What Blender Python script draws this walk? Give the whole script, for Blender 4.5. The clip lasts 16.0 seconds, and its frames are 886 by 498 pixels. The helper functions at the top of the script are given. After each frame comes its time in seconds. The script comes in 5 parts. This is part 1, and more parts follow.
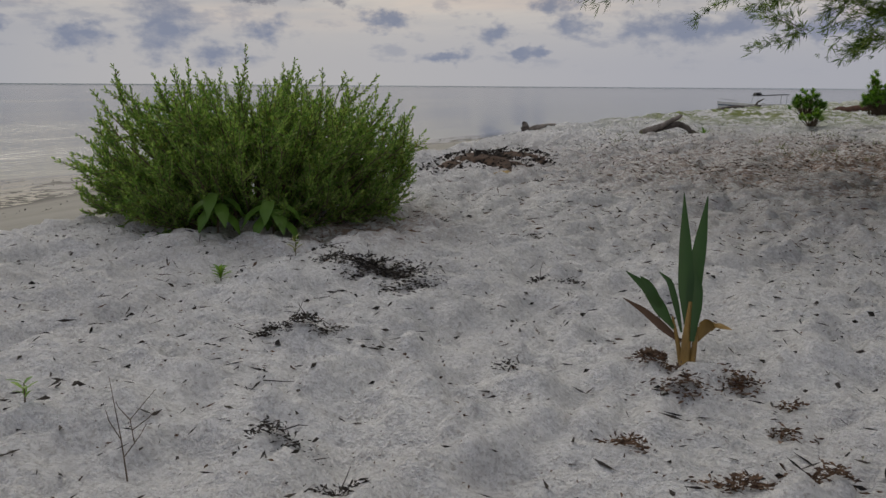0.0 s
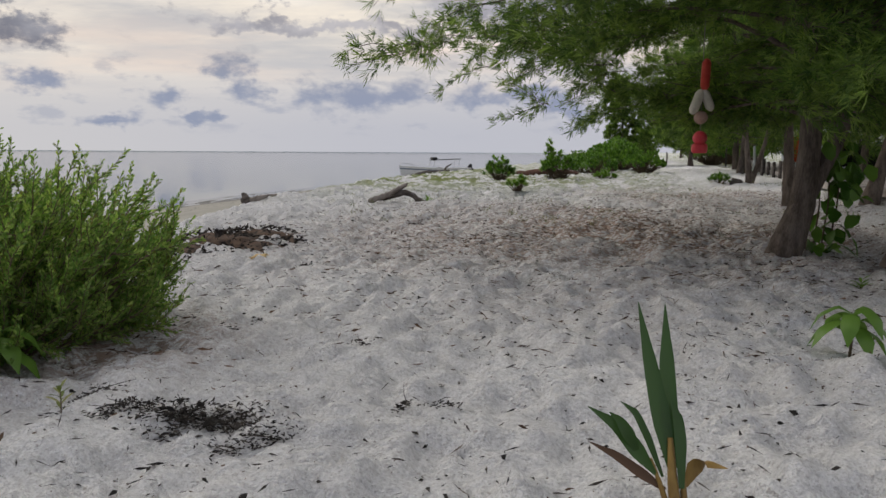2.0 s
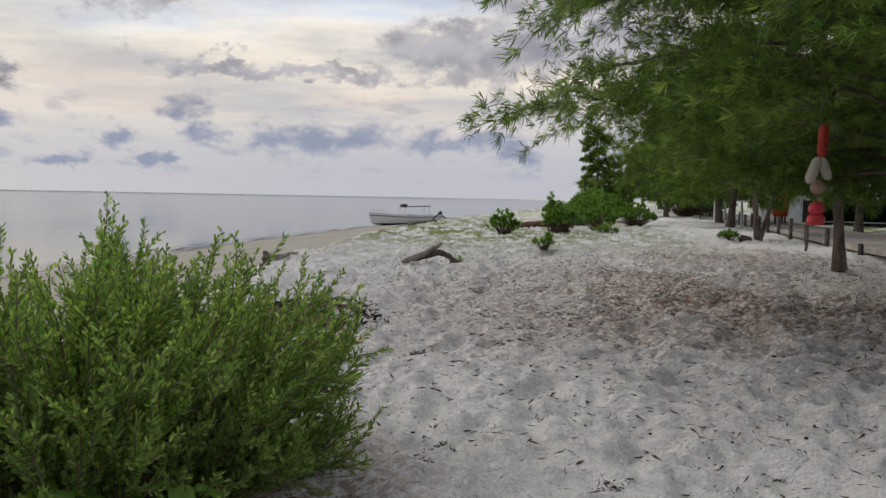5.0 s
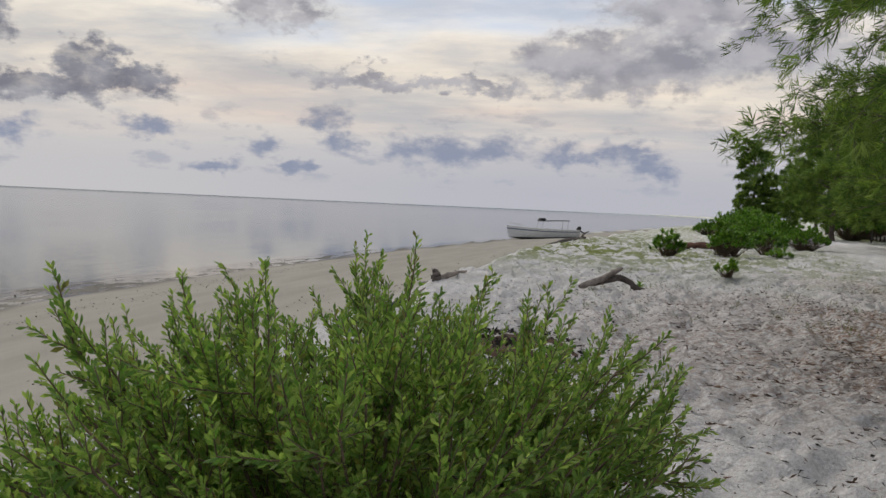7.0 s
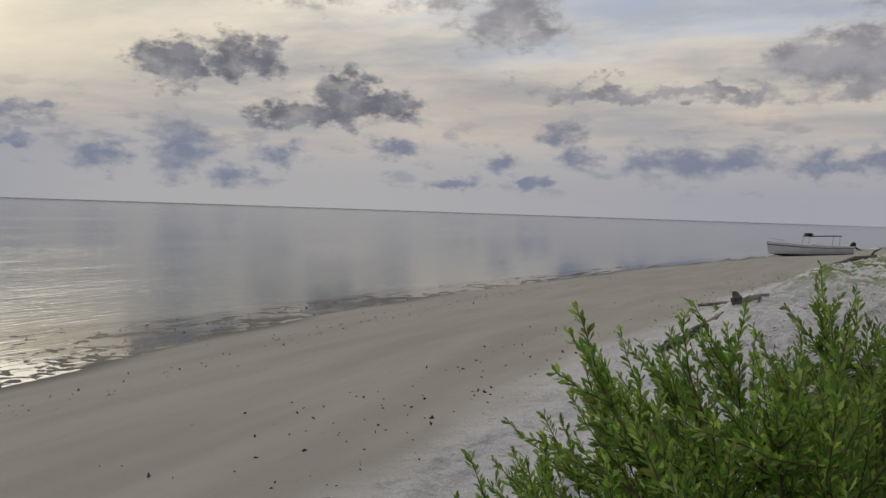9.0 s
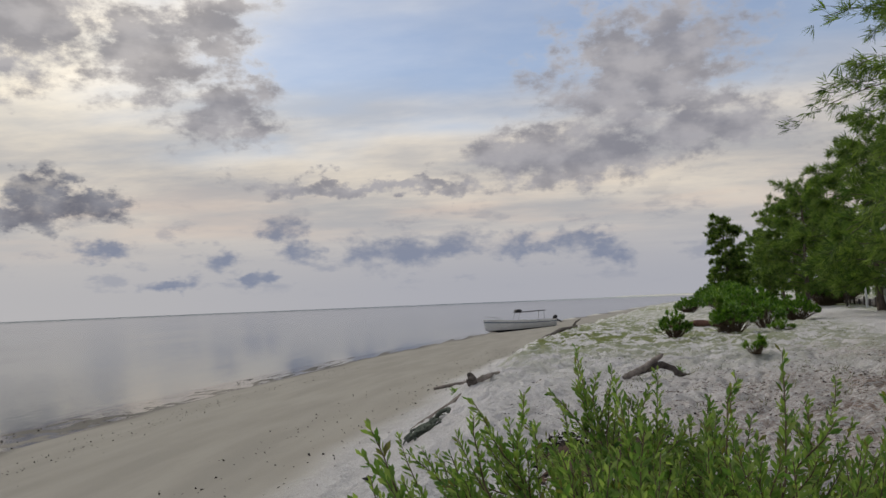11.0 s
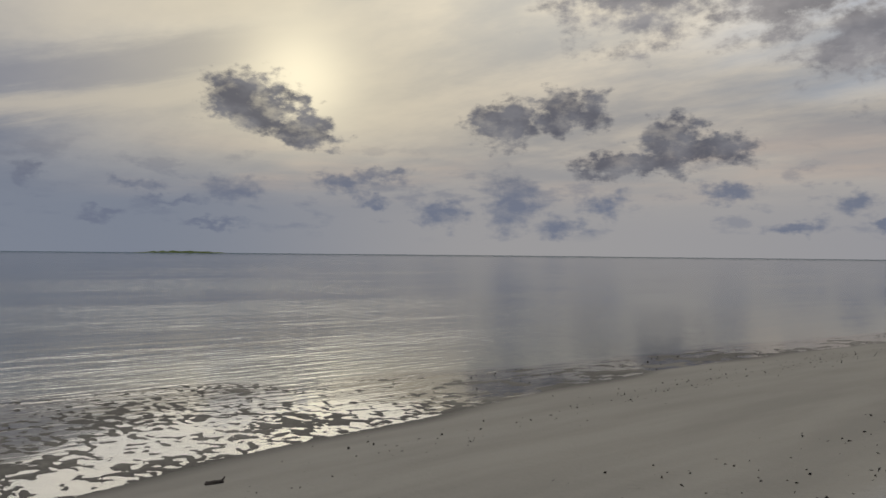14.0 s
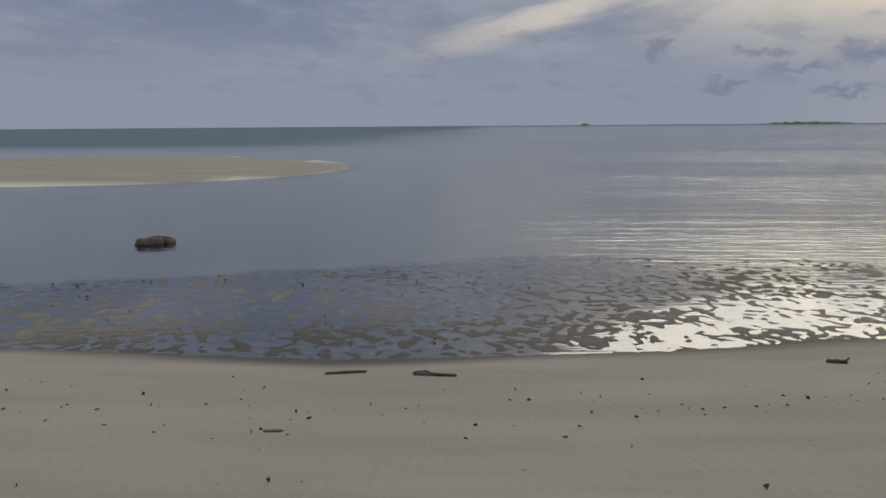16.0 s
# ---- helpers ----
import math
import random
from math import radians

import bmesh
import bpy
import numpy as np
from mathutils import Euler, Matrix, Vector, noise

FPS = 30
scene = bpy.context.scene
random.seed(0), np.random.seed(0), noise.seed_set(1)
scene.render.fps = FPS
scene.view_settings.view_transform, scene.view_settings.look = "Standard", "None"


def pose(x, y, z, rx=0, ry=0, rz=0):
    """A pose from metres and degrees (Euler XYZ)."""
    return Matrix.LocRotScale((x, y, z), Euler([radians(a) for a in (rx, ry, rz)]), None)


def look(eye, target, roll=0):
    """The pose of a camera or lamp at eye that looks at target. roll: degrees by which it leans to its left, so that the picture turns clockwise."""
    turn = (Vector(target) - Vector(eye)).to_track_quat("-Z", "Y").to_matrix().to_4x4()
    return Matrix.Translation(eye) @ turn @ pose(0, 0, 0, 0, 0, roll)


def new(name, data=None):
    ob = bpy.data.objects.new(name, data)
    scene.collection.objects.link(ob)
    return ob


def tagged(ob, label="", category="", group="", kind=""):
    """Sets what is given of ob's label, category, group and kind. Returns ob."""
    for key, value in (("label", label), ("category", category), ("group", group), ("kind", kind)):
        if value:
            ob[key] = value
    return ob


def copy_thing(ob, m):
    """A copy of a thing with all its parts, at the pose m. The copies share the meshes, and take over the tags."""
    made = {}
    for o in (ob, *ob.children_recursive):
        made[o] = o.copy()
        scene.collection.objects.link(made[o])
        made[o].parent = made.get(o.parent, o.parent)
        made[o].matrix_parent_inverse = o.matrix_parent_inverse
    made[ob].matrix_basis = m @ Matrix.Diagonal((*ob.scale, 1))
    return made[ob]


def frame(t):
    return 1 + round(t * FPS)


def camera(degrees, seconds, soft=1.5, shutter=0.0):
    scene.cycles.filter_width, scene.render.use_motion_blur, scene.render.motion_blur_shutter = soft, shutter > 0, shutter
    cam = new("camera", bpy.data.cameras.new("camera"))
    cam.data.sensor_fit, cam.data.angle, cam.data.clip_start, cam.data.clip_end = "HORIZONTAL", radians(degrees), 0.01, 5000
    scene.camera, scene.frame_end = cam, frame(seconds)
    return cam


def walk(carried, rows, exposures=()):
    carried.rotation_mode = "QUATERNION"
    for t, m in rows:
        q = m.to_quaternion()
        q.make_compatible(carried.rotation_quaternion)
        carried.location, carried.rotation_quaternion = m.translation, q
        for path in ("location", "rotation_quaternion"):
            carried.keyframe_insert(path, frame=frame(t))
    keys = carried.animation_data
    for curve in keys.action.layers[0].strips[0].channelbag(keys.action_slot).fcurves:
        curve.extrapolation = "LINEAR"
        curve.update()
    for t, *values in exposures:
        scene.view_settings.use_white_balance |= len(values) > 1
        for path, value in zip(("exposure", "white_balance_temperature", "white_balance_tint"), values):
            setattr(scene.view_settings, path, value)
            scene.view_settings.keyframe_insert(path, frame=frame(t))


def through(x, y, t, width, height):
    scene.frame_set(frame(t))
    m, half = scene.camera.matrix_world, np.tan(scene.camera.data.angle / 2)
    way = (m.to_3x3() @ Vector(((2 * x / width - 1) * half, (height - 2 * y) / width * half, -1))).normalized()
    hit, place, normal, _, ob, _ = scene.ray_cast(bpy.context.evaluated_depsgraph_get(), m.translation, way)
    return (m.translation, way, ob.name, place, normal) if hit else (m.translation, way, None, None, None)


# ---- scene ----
cam = camera(59.34, 16.0)
# seconds, eye, yaw to the left, pitch up, roll
PATH = [
    (0, 0.004, 0.001, 1.181, 26.59, -11.92, 0.37),
    (0.5, -0.320, 0.141, 1.230, 21.61, -9.07, 0.81),
    (1, -0.580, 0.332, 1.217, 16.36, -8.08, 0.29),
    (1.5, -0.850, 0.569, 1.245, 10.51, -7.32, 0.14),
    (2, -1.172, 0.744, 1.265, 3.61, -7.16, 0.32),
    (2.5, -1.448, 0.980, 1.279, 1.97, -5.37, 0.47),
    (3, -1.699, 1.220, 1.332, 3.06, -3.59, 1.78),
    (3.2, -1.818, 1.300, 1.318, 2.48, -3.71, 2.20),
    (5.3, -3.011, 1.791, 1.526, 0.25, -3.85, 1.02),
    (5.5, -3.093, 1.880, 1.531, 0.41, -3.38, 1.06),
    (6, -3.296, 2.174, 1.562, 2.61, -1.95, 1.55),
    (6.5, -3.520, 2.336, 1.565, 5.76, -1.67, 2.39),
    (7, -3.825, 2.446, 1.605, 9.82, -3.28, 2.60),
    (7.5, -4.064, 2.572, 1.576, 19.51, -3.86, 0.84),
    (8, -4.377, 2.598, 1.596, 31.23, -3.16, 0.46),
    (8.5, -4.679, 2.479, 1.623, 32.37, -4.01, 1.90),
    (9, -4.879, 2.469, 1.623, 27.09, -2.82, 1.92),
    (9.5, -5.025, 2.552, 1.655, 18.08, -0.10, -0.13),
    (9.7, -5.036, 2.587, 1.648, 13.01, 0.44, -0.87),
    (11.8, -5.136, 2.649, 1.694, 6.78, 4.92, -2.40),
    (12, -5.127, 2.645, 1.696, 8.43, 4.66, -2.18),
    (12.5, -5.169, 2.593, 1.693, 16.93, 4.33, -1.00),
    (13, -5.159, 2.452, 1.702, 29.19, 2.48, -0.09),
    (13.5, -5.296, 2.487, 1.661, 40.03, 0.67, 0.34),
    (14, -5.347, 2.425, 1.644, 50.92, 0.36, 0.57),
    (14.5, -5.366, 2.382, 1.637, 63.80, -0.27, 0.27),
    (15, -5.426, 2.383, 1.614, 76.07, -3.27, -0.47),
    (15.5, -5.478, 2.404, 1.572, 85.51, -7.21, -0.83),
    (16, -5.482, 2.380, 1.555, 94.34, -9.07, -0.43),
]


def glance(x, y, z, yaw, pitch, roll):
    a, b = radians(yaw), radians(pitch)
    way = Vector((-math.sin(a) * math.cos(b), math.cos(a) * math.cos(b), math.sin(b)))
    return look((x, y, z), Vector((x, y, z)) + way, roll)


walk(cam, [(t, glance(*row)) for t, *row in PATH], [(0.0, -0.08), (0.5, -0.22), (1.5, 0.12), (2.0, 0.35), (3.2, 0.4), (5.5, 0.34), (7.0, 0.24), (8.0, -0.18), (9.0, -0.2), (9.7, -0.12), (12.0, 0.0), (13.5, -0.55), (14.5, -0.5), (15.5, -0.35), (16.0, -0.15)])

# ---- sky and sun ----
SUN_AZ, SUN_EL = 61.5, 47.0
GLOW_EL = 12.5


class Nodes:
    """Short hand for building a node tree."""

    def __init__(self, tree):
        self.t = tree
        tree.nodes.clear()

    def node(self, kind, **sets):
        n = self.t.nodes.new(kind)
        for key, value in sets.items():
            if key == "operation":
                n.operation = value
            elif key == "data_type":
                n.data_type = value
            elif key == "blend_type":
                n.blend_type = value
            elif key == "attribute_name":
                n.attribute_name = value
            elif key == "interpolation_type":
                n.interpolation_type = value
            elif key == "feature":
                n.feature = value
            elif key == "bands_direction":
                n.bands_direction = value
        return n

    def put(self, socket, value):
        if isinstance(value, bpy.types.NodeSocket):
            self.t.links.new(value, socket)
        elif isinstance(value, (tuple, list)):
            socket.default_value = (*value, 1.0) if len(value) == 3 and socket.type == "RGBA" else value
        else:
            socket.default_value = value

    def math(self, op, a, b=0.0, clamp=False):
        n = self.node("ShaderNodeMath", operation=op)
        n.use_clamp = clamp
        self.put(n.inputs[0], a), self.put(n.inputs[1], b)
        return n.outputs[0]

    def vec(self, op, a, b=(0, 0, 0)):
        n = self.node("ShaderNodeVectorMath", operation=op)
        self.put(n.inputs[0], a), self.put(n.inputs[1], b)
        return n.outputs["Value"] if op in ("LENGTH", "DOT_PRODUCT") else n.outputs[0]

    def step(self, x, lo, hi, to_lo=0.0, to_hi=1.0):
        n = self.node("ShaderNodeMapRange", interpolation_type="SMOOTHSTEP")
        for i, v in enumerate((x, lo, hi, to_lo, to_hi)):
            self.put(n.inputs[i], v)
        return n.outputs[0]

    def mix(self, f, a, b, blend="MIX"):
        n = self.node("ShaderNodeMix", data_type="RGBA", blend_type=blend)
        self.put(n.inputs[0], f), self.put(n.inputs[6], a), self.put(n.inputs[7], b)
        return n.outputs[2]

    def noise(self, vector, scale, detail=4.0, rough=0.55, colour=False):
        n = self.node("ShaderNodeTexNoise")
        self.put(n.inputs["Vector"], vector)
        n.inputs["Scale"].default_value, n.inputs["Detail"].default_value, n.inputs["Roughness"].default_value = scale, detail, rough
        return n.outputs["Color" if colour else "Fac"]

    def xyz(self, x, y, z=0.0):
        n = self.node("ShaderNodeCombineXYZ")
        for i, v in enumerate((x, y, z)):
            self.put(n.inputs[i], v)
        return n.outputs[0]


# azimuth to the left of +y, elevation, half width, half height, in degrees
SUNSET_CLOUDS = [(65.9, 11.1, 2.1, 1.7), (63.6, 10.1, 2.3, 1.6), (61.3, 8.6, 2.3, 1.2), (46.5, 9.4, 2.2, 1.5), (42.2, 10.3, 2.3, 1.3), (37.0, 6.5, 3.5, 0.8), (34.9, 8.4, 2.1, 1.2), (32.5, 7.4, 3.0, 0.9)]
LOW_CLOUDS_WEST = [(58.5, 5.1, 1.4, 0.7), (55.7, 5.7, 2.1, 0.5), (56.7, 3.8, 1.1, 0.4), (50.9, 3.0, 1.5, 0.8), (46.1, 3.6, 1.8, 1.7), (42.2, 2.0, 1.6, 0.7), (65.9, 4.3, 1.4, 0.8), (72.3, 4.6, 1.7, 0.4), (79.3, 5.3, 0.8, 0.6), (69.8, 3.4, 1.6, 0.3), (39.2, 3.9, 1.5, 0.7), (74.7, 2.5, 1.3, 0.3), (67.3, 2.0, 1.7, 0.3)]
LOW_CLOUDS_NORTH = [(10.5, 3.8, 3.2, 1.0), (6.6, 4.1, 2.0, 0.8), (1.6, 3.9, 1.7, 0.8), (-0.4, 3.6, 0.9, 0.5), (-3.3, 4.3, 1.9, 0.7), (-4.9, 3.1, 1.5, 0.6), (18.5, 5.9, 1.3, 0.9), (22.9, 3.7, 1.3, 0.7), (17.7, 4.1, 1.3, 0.7), (26.6, 2.1, 1.6, 0.4), (20.9, 2.1, 1.1, 0.3), (30.6, 4.5, 1.5, 0.6)]
HIGH_CLOUDS = [(36.1, 19.1, 5.4, 2.9), (27.8, 17.7, 3.5, 2.5), (22.8, 19.8, 2.5, 2.5), (22.8, 14.3, 3.1, 2.1), (0.6, 10.5, 4.2, 1.5), (-4.3, 10.5, 3.3, 1.9), (-8.5, 15.8, 5.8, 4.2), (-12.0, 11.5, 4.6, 1.5), (12.0, 8.8, 6.7, 0.5)]


def build_world():
    world = bpy.data.worlds.new("evening_sky")
    scene.world = world
    world.use_nodes = True
    n = Nodes(world.node_tree)
    way = n.vec("NORMALIZE", n.node("ShaderNodeTexCoord").outputs["Generated"])
    sep = n.node("ShaderNodeSeparateXYZ")
    n.put(sep.inputs[0], way)
    x, y, z = sep.outputs
    el = n.math("MULTIPLY", n.math("ARCSINE", z), 57.2958)
    az = n.math("MULTIPLY", n.math("ARCTAN2", n.math("MULTIPLY", x, -1.0), y), 57.2958)
    plane = n.xyz(az, n.math("MULTIPLY", el, 1.6))
    deck = n.vec("SCALE", way)
    deck_scale = n.math("DIVIDE", 1.0, n.math("ADD", n.math("MAXIMUM", z, 0.0), 0.10))
    deck.node.inputs["Scale"].default_value = 1.0
    n.t.links.new(deck_scale, deck.node.inputs["Scale"])

    a, e = radians(SUN_AZ), radians(GLOW_EL)
    toward = (-math.sin(a) * math.cos(e), math.cos(a) * math.cos(e), math.sin(e))
    near_sun = n.vec("DOT_PRODUCT", way, toward)

    # thin high cloud: its colour runs from lavender at the horizon over cream to grey
    low = n.mix(n.step(az, 46.0, 74.0), n.mix(n.step(az, 0.0, 40.0), (0.40, 0.405, 0.45), (0.47, 0.46, 0.47)), (0.29, 0.325, 0.405))
    mid = n.mix(n.step(az, 64.0, 88.0), (0.63, 0.59, 0.54), (0.30, 0.34, 0.44))
    high = n.mix(n.step(az, 66.0, 98.0), n.mix(n.step(az, -5.0, 34.0), (0.74, 0.73, 0.73), (1.12, 1.03, 0.86)), (0.30, 0.335, 0.44))
    veil = n.mix(n.step(n.math("SUBTRACT", el, n.step(az, 30.0, 55.0, 0.0, 2.0)), 1.0, 9.0), low, mid)
    veil = n.mix(n.step(el, 8.5, 19.0), veil, high)
    streak = n.noise(n.vec("MULTIPLY", deck, (0.55, 0.9, 1.0)), 1.3, 6.0, 0.6)
    bands = n.mix(n.step(streak, 0.35, 0.7), n.mix(1.0, veil, (0.66, 0.70, 0.79), "MULTIPLY"), n.mix(1.0, veil, (1.2, 1.15, 1.07), "MULTIPLY"))
    veil = n.mix(n.step(el, 2.0, 9.0), veil, bands)
    # slanting cirrus: a bright streak below a blue-grey one, rising towards the sun
    wisp = n.noise(n.vec("MULTIPLY", n.vec("ADD", n.xyz(az, n.math("SUBTRACT", el, n.math("MULTIPLY", az, -0.23))), (11.0, 3.0, 0.0)), (0.09, 0.55, 1.0)), 1.0, 6.0, 0.62)
    off = n.math("SUBTRACT", el, n.math("ADD", 7.2, n.math("MULTIPLY", n.math("SUBTRACT", 88.0, az), 0.215)))
    off = n.math("ADD", off, n.math("MULTIPLY", n.math("SUBTRACT", wisp, 0.5), 3.4))
    where = n.math("MULTIPLY", n.step(az, 60.0, 70.0), n.step(az, 100.0, 86.0))
    bright = n.math("MULTIPLY", where, n.math("MULTIPLY", n.step(off, -1.5, 0.0), n.step(off, 1.5, 0.2)))
    dim = n.math("MULTIPLY", where, n.math("MULTIPLY", n.step(off, 0.8, 1.7), n.step(off, 3.9, 2.6)))
    above = n.math("MULTIPLY", n.step(az, 95.0, 74.0), n.math("MULTIPLY", n.step(off, 3.4, 5.5), n.step(az, 58.0, 68.0)))
    veil = n.mix(n.math("MULTIPLY", bright, 0.8), veil, (0.70, 0.64, 0.56))
    veil = n.mix(n.math("MULTIPLY", dim, 0.8), veil, (0.29, 0.31, 0.39))
    veil = n.mix(n.math("MULTIPLY", above, 0.6), veil, (0.80, 0.73, 0.62))
    # peach band above the horizon
    band = n.math("MULTIPLY", n.step(el, 3.0, 6.0), n.step(el, 10.0, 6.5))
    band = n.math("MULTIPLY", band, n.step(n.noise(n.vec("MULTIPLY", plane, (0.35, 1.6, 1.0)), 0.16, 4.0), 0.42, 0.68))
    veil = n.mix(n.math("MULTIPLY", n.math("MULTIPLY", band, n.step(az, 82.0, 62.0)), 0.55), veil, (0.74, 0.60, 0.50))
    # glow round the veiled sun
    glow = n.math("MULTIPLY", n.math("POWER", n.math("MAXIMUM", near_sun, 0.0), 34.0), n.step(el, 3.0, 11.0))
    veil = n.mix(n.math("MULTIPLY", glow, 0.62), veil, (1.05, 0.93, 0.68))
    core = n.math("POWER", n.math("MAXIMUM", near_sun, 0.0), 500.0)
    veil = n.mix(n.math("MULTIPLY", core, 0.75), veil, (1.7, 1.52, 1.1))

    # cumulus: ragged blobs
    warp = n.noise(plane, 0.22, 7.0, 0.62, colour=True)
    warp = n.vec("MULTIPLY", n.vec("SUBTRACT", warp, (0.5, 0.5, 0.5)), (9.0, 6.5, 0.0))
    fine = n.noise(plane, 0.75, 3.5, 0.55, colour=True)
    fine = n.vec("MULTIPLY", n.vec("SUBTRACT", fine, (0.5, 0.5, 0.5)), (3.0, 2.2, 0.0))
    spot_low = n.vec("ADD", n.xyz(az, el), n.vec("ADD", n.vec("MULTIPLY", warp, (0.35, 0.3, 0.0)), fine))
    spot_high = n.vec("ADD", n.xyz(az, el), n.vec("ADD", n.vec("MULTIPLY", warp, (0.8, 0.8, 0.0)), fine))

    def blobs(spot, some):
        least = None
        for caz, cel, ra, re in some:
            off = n.vec("MULTIPLY", n.vec("SUBTRACT", spot, (caz, cel, 0.0)), (1 / ra, 1 / re, 0.0))
            d = n.vec("LENGTH", off)
            least = d if least is None else n.math("MINIMUM", least, d)
        return least

    ragged = n.math("SUBTRACT", n.noise(n.vec("ADD", plane, (31.0, 7.0, 0.0)), 0.42, 6.0, 0.60), 0.5)
    finer = n.math("SUBTRACT", n.noise(n.vec("ADD", plane, (3.0, 17.0, 0.0)), 1.6, 4.0, 0.6), 0.5)
    torn = n.math("ADD", n.math("MULTIPLY", ragged, 3.4), n.math("MULTIPLY", finer, 0.55))
    shade = n.mix(n.step(el, 3.0, 10.0), (0.22, 0.25, 0.34), (0.235, 0.23, 0.26))
    low_mask = n.step(n.math("ADD", blobs(spot_low, LOW_CLOUDS_WEST + LOW_CLOUDS_NORTH), n.math("MULTIPLY", torn, 0.8)), 1.65, 0.3)
    west_mask = n.step(n.math("ADD", blobs(spot_low, SUNSET_CLOUDS), n.math("MULTIPLY", torn, 0.8)), 1.45, 0.75)
    high_mask = n.step(n.math("ADD", blobs(spot_high, HIGH_CLOUDS), torn), 1.7, 0.55)
    # many faint scraps of low cloud between the larger ones
    scrap = n.step(n.noise(n.vec("MULTIPLY", n.vec("ADD", plane, (71.0, 23.0, 0.0)), (0.55, 0.9, 1.0)), 0.42, 5.0, 0.58), 0.53, 0.66)
    scrap = n.math("MULTIPLY", scrap, n.math("MULTIPLY", n.step(el, 0.6, 2.2), n.step(el, 9.5, 5.0)))
    veil = n.mix(n.math("MULTIPLY", scrap, 0.42), veil, shade)
    thick = n.step(n.noise(n.vec("ADD", plane, (13.0, 61.0, 0.0)), 0.5, 4.0, 0.6), 0.3, 0.55, 0.6, 0.95)
    sky = n.mix(n.math("MULTIPLY", low_mask, thick), veil, shade)
    belly = n.step(n.noise(n.vec("ADD", plane, (5.0, 40.0, 0.0)), 0.34, 4.0, 0.5), 0.34, 0.66)
    sky = n.mix(n.math("MULTIPLY", high_mask, 0.85), sky, n.mix(belly, (0.215, 0.215, 0.255), (0.38, 0.37, 0.40)))
    sky = n.mix(n.math("MULTIPLY", west_mask, n.math("MULTIPLY", thick, 0.98)), sky, n.mix(belly, (0.135, 0.14, 0.178), (0.25, 0.253, 0.29)))

    # gaps of clear sky in the veil
    gap = n.step(n.noise(n.vec("MULTIPLY", deck, (0.5, 0.8, 1.0)), 0.75, 4.0, 0.5), 0.50, 0.66)
    gap = n.math("MULTIPLY", gap, n.math("MULTIPLY", n.step(el, 7.0, 14.0), n.step(az, 45.0, 15.0)))
    gap = n.math("MULTIPLY", gap, n.math("SUBTRACT", 1.0, high_mask))

    clear = n.node("ShaderNodeTexSky")
    clear.sky_type, clear.sun_disc, clear.ozone_density = "NISHITA", False, 4.0
    clear.sun_elevation, clear.sun_rotation = radians(SUN_EL), radians(-SUN_AZ)
    bg_clear, bg_cloud, mixer = n.node("ShaderNodeBackground"), n.node("ShaderNodeBackground"), n.node("ShaderNodeMixShader")
    n.put(bg_clear.inputs[0], clear.outputs[0])
    bg_clear.inputs[1].default_value = 0.12
    n.put(bg_cloud.inputs[0], sky)
    bg_cloud.inputs[1].default_value = 1.0
    n.put(mixer.inputs[0], n.math("SUBTRACT", 1.0, n.math("MULTIPLY", gap, 0.7)))
    n.put(mixer.inputs[1], bg_clear.outputs[0]), n.put(mixer.inputs[2], bg_cloud.outputs[0])
    out = n.node("ShaderNodeOutputWorld")
    n.put(out.inputs[0], mixer.outputs[0])


build_world()
sun = new("sun", bpy.data.lights.new("sun", "SUN"))
sun.data.energy, sun.data.angle, sun.data.color = 1.5, radians(73), (1.0, 0.945, 0.84)
_a, _e = radians(SUN_AZ), radians(SUN_EL)
sun.matrix_world = look((-40 * math.sin(_a), 40 * math.cos(_a), 40 * math.tan(_e)), (0, 0, 0))

# ---- materials ----
def material(name, build):
    m = bpy.data.materials.new(name)
    m.use_nodes = True
    n = Nodes(m.node_tree)
    out, bsdf = n.node("ShaderNodeOutputMaterial"), n.node("ShaderNodeBsdfPrincipled")
    n.put(out.inputs[0], bsdf.outputs[0])
    build(n, bsdf.inputs, out)
    return m


def bump(n, height, strength, distance=0.01):
    b = n.node("ShaderNodeBump")
    b.inputs["Strength"].default_value, b.inputs["Distance"].default_value = strength, distance
    n.put(b.inputs["Height"], height)
    return b.outputs[0]


def place_of(n):
    return n.node("ShaderNodeNewGeometry").outputs["Position"]


def object_place(n):
    return n.node("ShaderNodeTexCoord").outputs["Object"]


